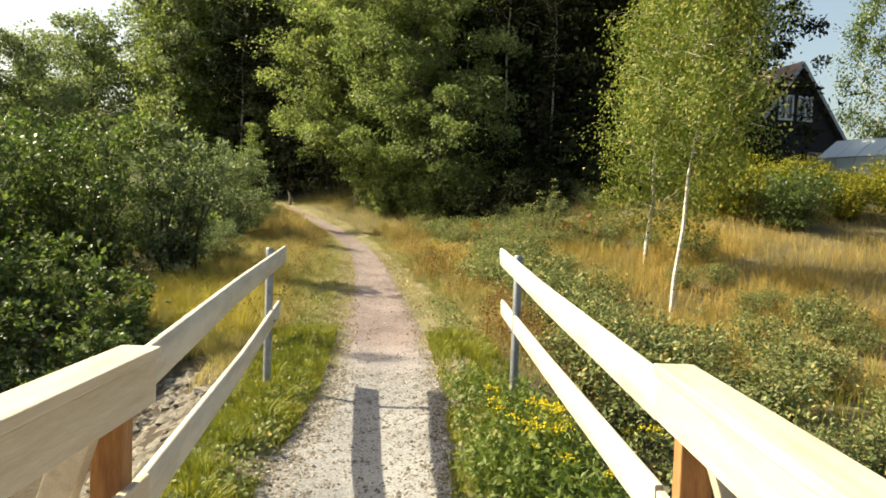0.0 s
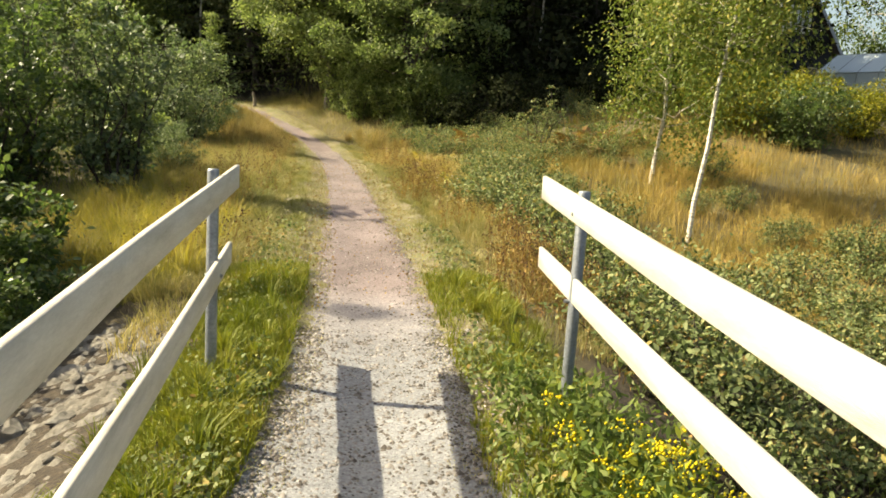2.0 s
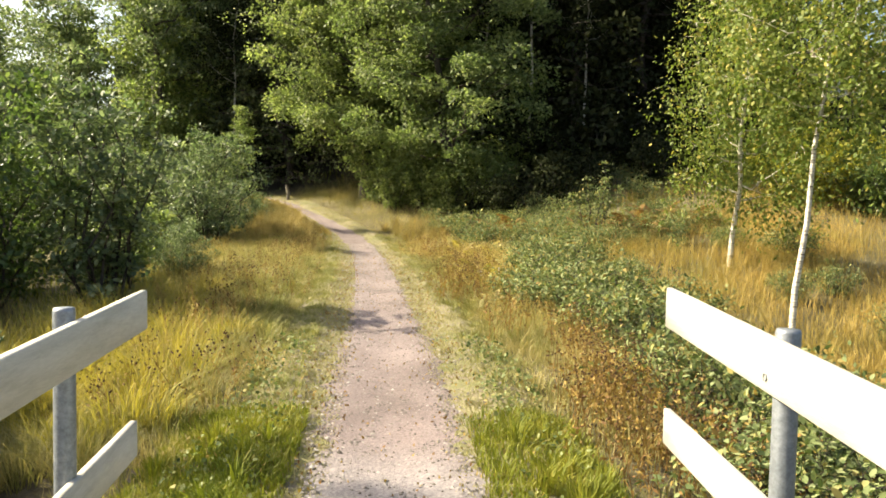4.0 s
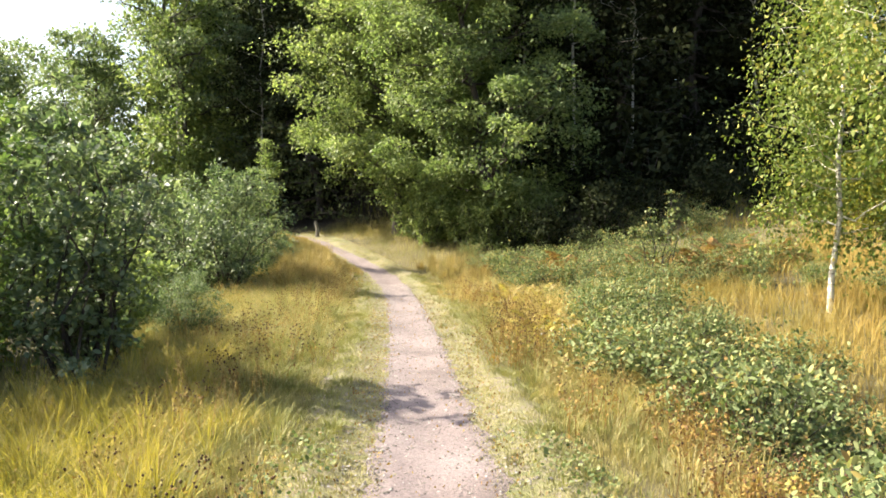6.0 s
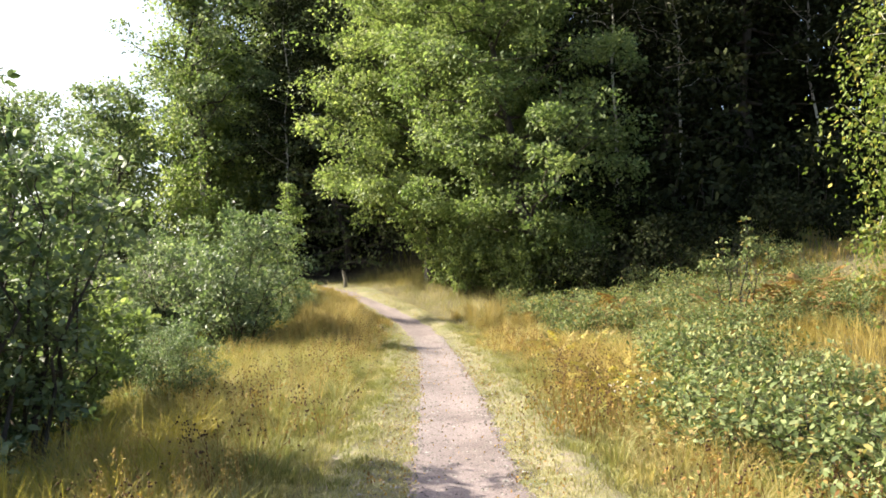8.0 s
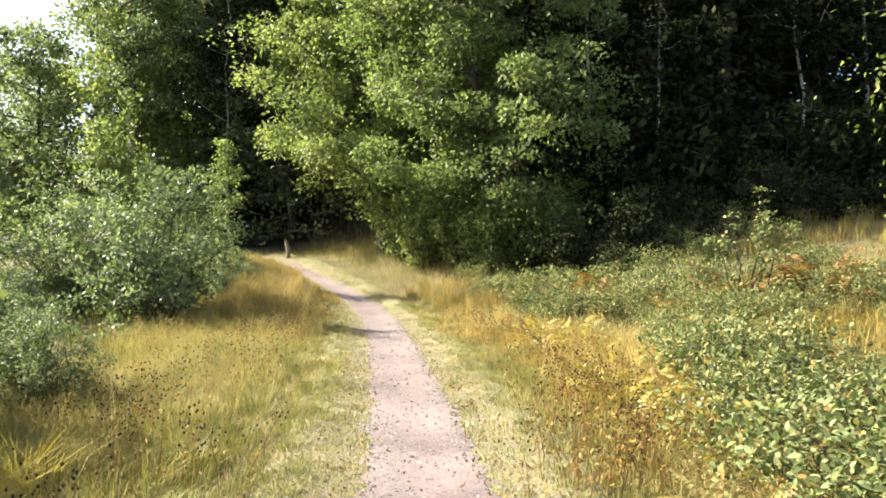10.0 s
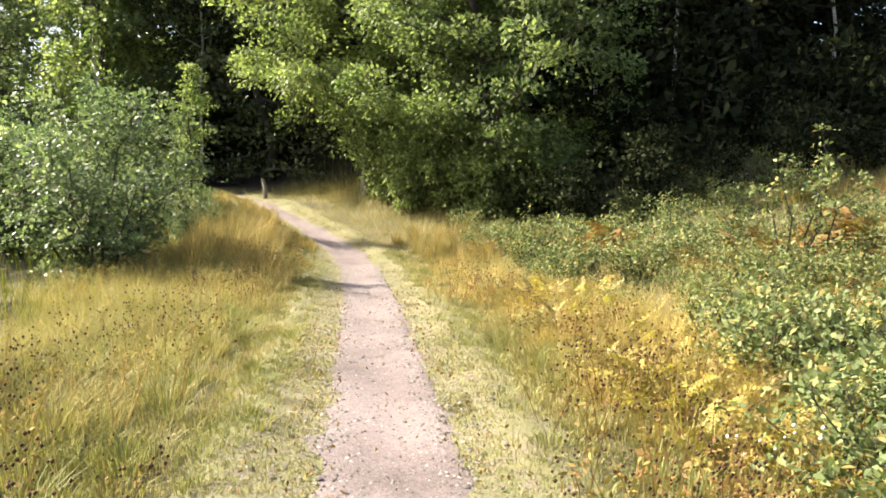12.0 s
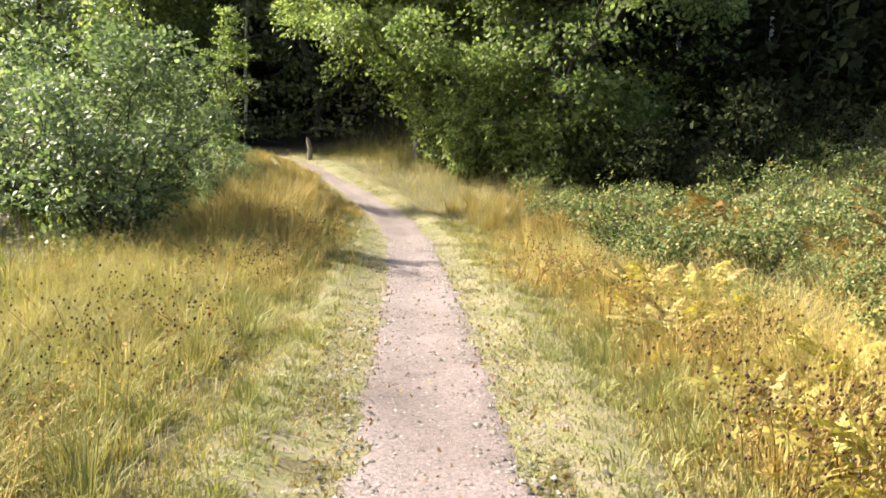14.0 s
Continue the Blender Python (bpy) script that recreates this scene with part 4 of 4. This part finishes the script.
    return mesh_of("frond", np.concatenate(co), [np.concatenate(faces)])


def fern_plant(base, length, fronds, mat, seed, label, group):
    r = np.random.default_rng(seed)
    thing = tagged(new("fern"), label, "fern", group)
    thing.location = base
    meshes = [frond_mesh(length * k, seed + j) for j, k in enumerate((0.75, 0.9, 1.05))]
    for me in meshes:
        me.materials.append(mat)
    for i in range(fronds):
        ob = new("frond", meshes[i % 3])
        ob.parent = thing
        ob.matrix_local = pose(0.03 * math.cos(i * 2.4), 0.03 * math.sin(i * 2.4), -0.02, float(r.uniform(-12, 12)), float(r.uniform(-25, 12)), i * 137.5 + float(r.uniform(-20, 20)))
    return thing


scatter(bramble, [(float(path_x(y)) + d, y) for y, d in ((14.5, 2.2), (14.9, 2.7), (15.4, 2.35), (15.8, 2.9), (16.1, 2.5), (16.7, 3.0), (13.9, 2.6), (17.3, 3.1), (18.2, 3.2), (12.9, 3.0), (12.4, 2.7))], rw, 0.75, 1.0)
scatter(bramble, [(1.5, 8.2), (2.0, 9.0), (1.9, 7.4), (2.5, 9.8), (2.2, 6.6), (2.4, 10.8), (1.6, 9.9), (2.9, 8.6), (3.1, 9.6), (1.9, 11.4)], rw, 0.7, 1.0)
fern = fern_plant(put(3.2, 21.9), 1.15, 9, LEAF_RED, 41, "bracken turning brown at the wood's edge", "bracken")
scatter(fern, [(2.9, 22.6), (3.6, 22.4), (3.3, 23.2), (1.5, 24.2), (0.6, 25.6), (4.4, 22.9), (-0.5, 27.2), (4.9, 23.4), (2.2, 23.4), (1.1, 25.0), (5.4, 22.2), (3.9, 21.4)], rw, 0.75, 1.1)
fresh = fern_plant(put(float(path_x(17.5)) + 2.6, 17.5), 0.58, 9, LEAF_GOLD, 47, "low yellow bracken in the dry grass", "yellow bracken")
golden = [(rw.uniform(15.8, 19.5), rw.uniform(1.75, 3.0)) for k in range(44)] + [(rw.uniform(19.5, 22.5), rw.uniform(1.7, 2.8)) for k in range(14)] + [(rw.uniform(10.5, 15.5), rw.uniform(2.2, 3.0)) for k in range(8)]
scatter(fresh, [(float(path_x(y)) + d, y) for y, d in golden], rw, 0.7, 1.25)
pale = fern_plant(put(float(path_x(16.6)) + 2.9, 16.6), 0.66, 8, LEAF_FERN, 53, "low browning bracken at the bramble's edge", "brown bracken")
scatter(pale, [(float(path_x(y)) + d, y) for y, d in [(rw.uniform(12, 23), rw.uniform(1.7, 3.0)) for k in range(18)]], rw, 0.7, 1.1)
sapling = shrub("sapling", put(2.9, 21.2), 2.1, 0.6, 900, 0.062, LEAF_SHRUB, 42, 6, "slender leafy sapling against the dark wood", "", category="sapling")
under = shrub("undergrowth", put(-2.2, 33.3), 2.0, 1.2, 3600, 0.11, LEAF_SUNNY, 43, 14, "low leafy undergrowth at the foot of the trees", "undergrowth")
scatter(under, [(-0.8, 32.6), (-1.5, 32.0), (0.6, 30.4), (-2.6, 34.6), (-3.0, 33.0), (0.0, 31.6), (-1.9, 33.0), (-0.4, 30.6), (1.3, 31.2), (-2.4, 32.0), (-1.2, 31.2), (-0.3, 30.3), (0.9, 29.9)], rw, 0.65, 1.0)
# bushes in shade-coloured leaves, set to fill the wood's black shade
dim = shrub("undergrowth", put(2.4, 31.4), 2.0, 1.3, 1500, 0.16, LEAF_WOOD_SHADED, 44, 12, "undergrowth in the wood, leaves coloured near black for its shade", "undergrowth in the wood", nodes=4, twigs=1, clump=0.16)
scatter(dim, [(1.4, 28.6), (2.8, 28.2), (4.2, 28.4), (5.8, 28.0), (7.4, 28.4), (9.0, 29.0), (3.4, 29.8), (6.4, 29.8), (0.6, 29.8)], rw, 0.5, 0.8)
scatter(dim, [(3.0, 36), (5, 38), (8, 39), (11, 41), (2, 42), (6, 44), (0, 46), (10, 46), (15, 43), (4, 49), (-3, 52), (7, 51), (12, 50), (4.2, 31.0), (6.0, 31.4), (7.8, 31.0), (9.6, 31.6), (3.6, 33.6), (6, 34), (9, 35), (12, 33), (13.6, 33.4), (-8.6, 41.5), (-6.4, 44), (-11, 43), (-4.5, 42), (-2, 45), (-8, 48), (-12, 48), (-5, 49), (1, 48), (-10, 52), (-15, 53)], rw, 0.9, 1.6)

# hedge before the house
hedge = shrub("hedge_bush", put(9.0, 24.6), 1.9, 1.6, 9000, 0.085, LEAF_HEDGE, 45, 20, "clipped yellow-green hedge bush on the slope", "garden hedge", category="hedge", bare=0.08)
shrub("hedge_bush", put(10.6, 23.4), 2.0, 1.6, 8000, 0.085, LEAF_DEEP, 46, 18, "rounded dark green garden bush in the hedge", "garden hedge", category="hedge", bare=0.08)
scatter(hedge, [(11.2, 25.2), (13.2, 25.0), (15.4, 25.6), (10.2, 27.0), (13.0, 28.0)], rw, 0.8, 1.0)


# ---- grass and herbs ----
def sward(name, at, height, width, mat, label, lean=0.35):
    ob = obj(name, blade_mesh(name, at, height, width, rng, lean), mat)
    return tagged(ob, label, "grass", kind="stuff")


def tussocks(name, at, height, width, blades, mat, label, girth=0.07, splay=0.75):
    ob = obj(name, tussock_mesh(name, at, height, width, blades, rng, girth, splay), mat)
    return tagged(ob, label, "grass", kind="stuff")


def field(n, x0, x1, y0, y1, clear=0.75):
    x, y = rng.uniform(x0, x1, n), rng.uniform(y0, y1, n)
    keep = np.abs(x - path_x(y)) > clear
    return np.stack([x, y, land(x, y)], 1)[keep]


short = np.concatenate([spread(30000, 3.6, 20, -1.2, -0.36, 0.9), spread(30000, 3.6, 20, 0.36, 1.2, 0.9), spread(8000, 20, 33, -1.1, -0.36), spread(8000, 20, 33, 0.36, 1.1)])
sward("short_grass", tufted(short, 0.3, 0.45), 0.028, 0.007, GRASS_SHORT, "short trodden grass on the path's verges", 1.1)
green = np.concatenate([spread(15000, 3.2, 6.4, -1.3, -0.58, 0.8), spread(14000, 6.2, 9.5, -1.5, -0.58, 0.8), spread(14000, 3.4, 9.5, 0.52, 1.3)])
sward("green_grass", tufted(green, 0.4), 0.085, 0.008, GRASS_GREEN, "fresh green grass beside the path", 1.1)
tussocks("green_tuft", np.concatenate([spread(80, 3.4, 9.0, -1.4, -0.75), spread(60, 3.6, 9.0, 0.75, 1.3), spread(26, 5.9, 6.9, -1.25, -0.8)]), 0.2, 0.008, 42, GRASS_GREEN, "small tufts of lush green grass", 0.05, 0.9)
leafy = np.concatenate([spread(5000, 3.2, 6.6, -1.2, -0.6, 1.3), spread(5000, 3.4, 7.4, 0.55, 1.25), spread(1600, 6.6, 12, -1.3, -0.7), spread(1200, 7.4, 12, 0.7, 1.2)])
leafy[:, 2] += rng.uniform(0.02, 0.09, len(leafy))
leafy = tufted(leafy, 0.35, 0.6, 6.0)
clover = obj("clover", leaf_mesh("clover", leafy, 0.032, rng, 0.0, 0.8, 0.9, None, None, True), LEAF_SHRUB)
tagged(clover, "low clover and small leaved weeds in the turf", "weeds", kind="stuff")
gold = np.concatenate([spread(26000, 8.7, 16, -3.8, -1.1, 0.85), spread(22000, 15, 30, -3.6, -1.0, 0.85), spread(2600, 7.2, 8.8, -1.9, -1.2), spread(8000, 9.0, 11.8, -4.3, -2.0), spread(14000, 12, 21, 1.05, 2.7), spread(6000, 21, 29, 0.8, 2.2), spread(12000, 29.3, 36.5, 0.4, 5.2), spread(4000, 29, 36, -3.5, -0.5)])
sward("golden_grass", tufted(gold, 0.8, 0.7), 0.26, 0.006, GRASS_GOLD, "tall golden grass along the path", 1.15)
dry = np.concatenate([spread(9000, 12, 24, 2.4, 5), spread(22000, 8.6, 18, -3.8, -1.05, 0.85), spread(18000, 16, 32, -3.8, -0.95, 0.85), spread(10000, 7.6, 16, 1.1, 1.9), spread(4000, 11, 16, 1.9, 2.8), spread(14000, 16, 30, 0.95, 2.8), spread(8000, 29.5, 36, 0.5, 5.0), spread(5000, 28, 36, -4.5, -0.8)])
sward("dry_grass", tufted(dry, 0.7, 0.8, 4.0), 0.27, 0.006, GRASS_DRY, "dry brown and yellow grass", 1.2)
tussocks("meadow_tuft", np.concatenate([spread(420, 8.5, 19, -4.2, -1.3, 0.9), spread(300, 19, 30, -4.2, -1.15, 0.9), field(70, -8.6, -5.5, 29.2, 31.6), spread(40, 11, 14, 1.3, 2.4), spread(40, 18, 22, 1.3, 2.4)]), 0.42, 0.006, 50, GRASS_GOLD, "tall tussocks of golden meadow grass", 0.12, 1.25)
tussocks("dry_tuft", np.concatenate([spread(260, 8.5, 19, -4.2, -1.2, 0.9), spread(220, 19, 30, -4.0, -1.1, 0.9), spread(120, 9, 22, 1.15, 1.9), spread(40, 9, 14, 1.8, 2.8), spread(90, 22, 29, 0.95, 2.4)]), 0.36, 0.006, 46, GRASS_DRY, "dry straw-coloured grass tussocks", 0.12, 1.4)
tussocks("verge_tuft", np.concatenate([spread(260, 7, 20, -1.35, -0.75, 0.6), spread(240, 7, 20, 0.75, 1.35, 0.7), spread(110, 20, 29, -1.25, -0.7), spread(110, 20, 29, 0.7, 1.25)]), 0.085, 0.007, 26, GRASS_VERGE, "small tufts in the worn verge", 0.08, 1.5)
tussocks("olive_tuft", np.concatenate([spread(150, 13.5, 20, -3.6, -1.3), spread(60, 20, 28, -3.4, -1.2), spread(50, 9, 13, -2.4, -1.2), spread(50, 12, 20, 1.2, 1.9)]), 0.3, 0.0065, 40, GRASS_VERGE, "olive green tufts in the meadow", 0.1, 1.3)
tussocks("straw_tuft", np.concatenate([spread(130, 16.2, 22, 1.35, 2.8), spread(60, 22, 27, 1.0, 2.4), spread(30, 10, 14.5, 1.8, 2.6), spread(120, 9.5, 25, 2.8, 6.0)]), 0.5, 0.006, 44, GRASS_STRAW, "pale straw-yellow grass among the brambles", 0.09, 0.9)
tussocks("mound_tuft", np.concatenate([spread(90, 23.5, 29.2, -3.4, -1.35), spread(30, 28.0, 30.0, -2.4, -1.0), spread(40, 26, 30, 1.5, 3.0), spread(60, 32.2, 36.0, -1.3, -0.4), spread(70, 28.5, 32.6, -1.5, -0.6)]), 0.78, 0.009, 60, GRASS_BROWN, "tall brownish grass on the mound inside the bend", 0.12, 0.6)
tussocks("yellow_tuft", np.concatenate([spread(40, 8.9, 10.5, -3.0, -1.5), spread(80, 10.4, 12.6, -3.8, -1.6), spread(60, 12.4, 14.8, -3.9, -2.1)]), 0.6, 0.008, 46, GRASS_YELLOW, "bright yellow tussocks of tall grass", 0.1, 0.9)
tall = np.concatenate([spread(8000, 11, 19, -4.4, -1.5, 0.85), spread(8000, 19, 29, -4.6, -1.3, 0.85), spread(4000, 9, 14, -4.9, -2.6), spread(5000, 13, 21, 1.4, 2.7), spread(3000, 26, 34, -3.8, -0.75), spread(3000, 22, 28, -2.6, -1.1), field(5000, -8.6, -5.5, 29.2, 31.6), field(5000, -10.5, -4.0, 33.6, 37.5, 0.1)])
sward("tall_grass", tufted(tall, 1.1, 0.8, 3.0), 0.44, 0.005, GRASS_GOLD, "tall tufted golden grass in flower", 1.2)
tan = np.concatenate([spread(14000, 15, 27, 7.5, 15), spread(38000, 10, 24, 4.0, 10.5), spread(6000, 14, 30, 8, 18)])
sward("bleached_grass", tufted(tan, 1.2, 0.7, 9.0), 0.38, 0.008, GRASS_TAN, "bleached reddish grass on the slope", 0.9)
rough = np.concatenate([spread(900, 6, 12, -9, -4.0), spread(4500, -2, 12, 3.0, 9), spread(7000, 12, 34, -12, -3.4), spread(6000, 24, 40, 4, 16)])
sward("rough_grass", tufted(rough, 1.0, 0.6, 2.0), 0.35, 0.014, GRASS_GREEN, "rough grass on the banks", 0.5)


def grouped(centres, n):
    """Places in loose groups round each centre."""
    p = np.repeat(centres, n, 0)
    p[:, :2] += rng.normal(0, 0.2, (len(p), 2))
    p[:, 2] = land(p[:, 0], p[:, 1])
    return p


# withered herbs with dark seed heads, and flowering tansy
def herbs(name, at, height, label, mat, head, head_size, heads=7, leaves=10, leaf_size=0.04, flat=0.05, wide=0.06, low=0.15, loose=0.035):
    n = len(at)
    h = height * rng.uniform(0.6, 1.15, n)
    tip = at + np.stack([rng.normal(0, 0.12, n), rng.normal(0, 0.12, n), h], 1)
    lines = [((a - (0, 0, 0.05), (a + b) / 2 + (0.01, 0, 0), b), (0.0035, 0.003, 0.0015)) for a, b in zip(at, tip)]
    stalks = obj(name, tubes(name, lines, 3), mat)
    tagged(stalks, label, "herbs", kind="stuff")
    f = rng.uniform(low, 0.98, (n, leaves, 1))
    p = (at[:, None] * (1 - f) + tip[:, None] * f + rng.normal(0, loose, (n, leaves, 3))).reshape(-1, 3)
    obj("leaves", leaf_mesh("leaves", p, leaf_size, rng, 0.2, 0.35), mat, stalks)
    if heads:
        q = (tip[:, None] + rng.normal(size=(n, heads, 3)) * np.array([wide, wide, flat])).reshape(-1, 3)
        r = (head_size * rng.uniform(0.7, 1.3, len(q)))[:, None]
        octa = np.array([(1, 0, 0), (0, 1, 0), (-1, 0, 0), (0, -1, 0), (0, 0, 1.1), (0, 0, -1.1)], float)
        co = q[:, None] + octa[None] * r[:, None]
        tri = np.array([(0, 1, 4), (1, 2, 4), (2, 3, 4), (3, 0, 4), (1, 0, 5), (2, 1, 5), (3, 2, 5), (0, 3, 5)])
        k = (np.arange(len(q))[:, None, None] * 6 + tri[None]).reshape(-1, 3)
        obj("heads", mesh_of("heads", co, [k]), head, stalks)


herbs("grass_flower", grouped(np.concatenate([spread(34, 9, 19, -3.8, -1.5), spread(40, 19, 29, -3.8, -1.3), field(14, -8.0, -5.6, 29.4, 31.2), spread(22, 12.5, 21, 1.4, 2.6)]), 10), 0.52, "feathery rust-brown flower heads of meadow grass", GRASS_RUST, SEED, 0.01, 0, 22, 0.022, low=0.62, loose=0.022)
herbs("knapweed", grouped(np.concatenate([spread(13, 13, 20, -2.6, -1.3), spread(6, 8.5, 13, -2.4, -1.3), spread(8, 20, 26, -2.4, -1.2), spread(11, 15.2, 19.5, 1.3, 2.0)]), 9), 0.42, "withered knapweed with dark seed heads", HERB_BROWN, SEED, 0.0095, 6)
herbs("withered_herb", grouped(np.concatenate([spread(30, 7.5, 14, 1.15, 2.6), spread(9, 14, 25, 1.0, 1.8)]), 13), 0.5, "reddish brown withered herbs at the path's edge", HERB_BROWN, SEED, 0.008, 4, 16)
herbs("tansy", np.concatenate([grouped(spread(7, 3.7, 5.2, 0.95, 1.35), 4)]), 0.40, "flowering tansy with flat yellow heads", GRASS_GREEN, YELLOW, 0.0075, 20, 22, 0.06, 0.008, 0.035)
herbs("green_herb", np.concatenate([spread(190, 3.3, 6.2, 0.7, 1.4)]), 0.33, "fresh green herbs at the bridge end", LEAF_HERB, YELLOW, 0.005, 0, 40, 0.055)
litter = np.concatenate([spread(900, 8, 24, -0.75, -0.3), spread(900, 8, 24, 0.3, 0.75), spread(250, 8, 24, -0.3, 0.3)]) + np.array([0, 0, 0.035])
fallen = obj("fallen_leaf", leaf_mesh("fallen_leaf", litter, 0.03, rng, 0.9, 0.5), HERB_BROWN)
tagged(fallen, "dry brown fallen leaves along the path", "leaves", kind="stuff")
herbs("yarrow", np.concatenate([spread(2, 15.4, 16.4, 1.5, 1.8)]), 0.4, "yarrow with small pale flower heads", HERB_BROWN, PALE, 0.010, 6, 8)


# ---- house and greenhouse on the hill ----
HOUSE_WALL = surface("black_stained_boards", [(0.3, (0.010, 0.009, 0.010)), (0.7, (0.020, 0.018, 0.019))], 2, 0.85, 20, 0.3, 0.01)
ROOF = surface("brown_roof_tiles", [(0.3, (0.16, 0.11, 0.085)), (0.7, (0.30, 0.23, 0.19))], 2, 0.85, 12, 0.5, 0.02)
WHITE_PAINT = plain("white_paint", (0.78, 0.78, 0.76), 0.5)


def glass_material(name, tint, rough=0.05, clear=0.9):
    m, nt, b = material(name)
    b.inputs["Base Color"].default_value = (*tint, 1)
    b.inputs["Roughness"].default_value = rough
    b.inputs["Transmission Weight"].default_value = clear
    return m


GLASS = glass_material("window_glass", (0.85, 0.9, 0.92))


def solid(co, faces):
    bm = bmesh.new()
    vs = [bm.verts.new(c) for c in co]
    for f in faces:
        bm.faces.new([vs[k] for k in f])
    bmesh.ops.recalc_face_normals(bm, faces=bm.faces[:])
    return bm


def house(x, y, z, turn):
    h = tagged(new("house"), "black wooden house with a steep brown roof and white windows", "house")
    h.matrix_world = pose(x, y, z, 0, 0, turn)
    w, d, e, t = 2.9, 9.0, 2.7, 6.55
    part("wall", solid([(-w, 0, -2), (w, 0, -2), (w, 0, e), (0, 0, t), (-w, 0, e), (-w, d, -2), (w, d, -2), (w, d, e), (0, d, t), (-w, d, e)],
                       [(0, 1, 2, 3, 4), (9, 8, 7, 6, 5), (0, 4, 9, 5), (1, 6, 7, 2), (0, 5, 6, 1), (2, 7, 8, 3), (3, 8, 9, 4)]), HOUSE_WALL, h)
    for s in (-1, 1):
        k = (t - e) / w
        lip, th = 0.5, 0.16
        co = []
        for yy in (-0.35, d + 0.35):
            for px, pz in ((0, t + 0.06), (s * (w + lip), e - k * lip + 0.06)):
                co += [(px, yy, pz), (px, yy, pz + th)]
        roof = part("roof", solid(co, [(0, 2, 3, 1), (4, 5, 7, 6), (0, 4, 6, 2), (1, 3, 7, 5), (0, 1, 5, 4), (2, 6, 7, 3)]), ROOF, h)
        part("barge_board", block((0, -0.39, t + 0.08), (s * (w + lip), -0.39, e - k * lip + 0.08), 0.03, 0.2, 0.004), plain("grey_trim", (0.42, 0.44, 0.46)), roof)
    for wx, wz in ((-1.3, 3.3), (0.06, 3.3)):
        a, b = 0.92, 1.4
        win = part("window", block((wx - 0.06, 0.03, wz + b / 2), (wx + a + 0.06 - 0.0, 0.03, wz + b / 2), 0.04, b, 0.003), plain("dark_room", (0.03, 0.035, 0.045)), h)
        for p0, p1 in (((wx - 0.06, -0.05, wz), (wx + a + 0.06, -0.05, wz)), ((wx - 0.06, -0.05, wz + b), (wx + a + 0.06, -0.05, wz + b)), ((wx, -0.05, wz), (wx, -0.05, wz + b)), ((wx + a, -0.05, wz), (wx + a, -0.05, wz + b)), ((wx + a / 2, -0.045, wz), (wx + a / 2, -0.045, wz + b))):
            part("frame", block(p0, p1, 0.1, 0.11, 0.006), WHITE_PAINT, win)
        part("pane", block((wx, 0.0, wz + b / 2), (wx + a, 0.0, wz + b / 2), 0.01, b, 0), GLASS, win)
    for wx in (-1.1, 0.9):
        win = part("window", block((wx, -0.02, 0.8), (wx + 1.0, -0.02, 0.8), 0.04, 1.2, 0.003), plain("dim_room", (0.05, 0.045, 0.045)), h)
        for p0, p1 in (((wx, -0.06, 0.2), (wx + 1, -0.06, 0.2)), ((wx, -0.06, 1.4), (wx + 1, -0.06, 1.4)), ((wx, -0.06, 0.2), (wx, -0.06, 1.4)), ((wx + 1, -0.06, 0.2), (wx + 1, -0.06, 1.4))):
            part("frame", block(p0, p1, 0.06, 0.09, 0.006), plain("grey_frame", (0.3, 0.26, 0.24)), win)
    return h


house(21.1, 46.0, 4.7, 15)


def greenhouse(x, y, z, turn):
    g = tagged(new("greenhouse"), "small glass greenhouse with a pale metal frame", "greenhouse")
    g.matrix_world = pose(x, y, z, 0, 0, turn)
    w, d, e, t = 1.6, 5.0, 1.5, 2.5
    frame_paint = plain("pale_metal", (0.55, 0.60, 0.62), 0.4, 0.3)
    pane = glass_material("greenhouse_glass", (0.72, 0.80, 0.82), 0.35, 0.35)
    for k in range(6):
        yy = d * k / 5
        for s in (-1, 1):
            part("bar", block((s * w, yy, -1.0), (s * w, yy, e), 0.05, 0.05, 0.004), frame_paint, g)
            part("rafter", block((s * w, yy, e), (0, yy, t), 0.05, 0.05, 0.004), frame_paint, g)
    for s, zz in ((-1, e), (1, e), (0, t)):
        part("purlin", block((s * w, -0.03, zz), (s * w, d + 0.03, zz), 0.06, 0.06, 0.004), frame_paint, g)
    for yy in (0, d):
        part("sill", block((-w, yy, e), (w, yy, e), 0.05, 0.05, 0.004), frame_paint, g)
        part("pane", solid([(-w, yy, -1), (w, yy, -1), (w, yy, e), (0, yy, t), (-w, yy, e)], [(0, 1, 2, 3, 4)]), pane, g)
    for s in (-1, 1):
        for k in range(5):
            a, b = d * k / 5 + 0.03, d * (k + 1) / 5 - 0.03
            part("pane", solid([(s * w, a, -1), (s * w, b, -1), (s * w, b, e), (s * w, a, e)], [(0, 1, 2, 3)]), pane, g)
            part("roof_pane", solid([(s * w, a, e + 0.02), (s * w, b, e + 0.02), (0, b, t + 0.02), (0, a, t + 0.02)], [(0, 1, 2, 3)]), pane, g)
    return g


greenhouse(22.7, 35.0, 3.55, 30)

# a broken post by the far end of the path
st = put(-7.05, 34.9)
stub = obj("broken_post", tubes("broken_post", [([st - Vector((0, 0, 0.2)), st + Vector((0.02, 0, 0.3)), st + Vector((-0.05, 0, 0.55)), st + Vector((-0.09, 0, 0.62))], [0.08, 0.07, 0.06, 0.02])], 8), surface("grey_wood", [(0.3, (0.18, 0.15, 0.11)), (0.7, (0.32, 0.28, 0.22))], 4, 0.9))
tagged(stub, "short broken grey wooden post by the path", "post")
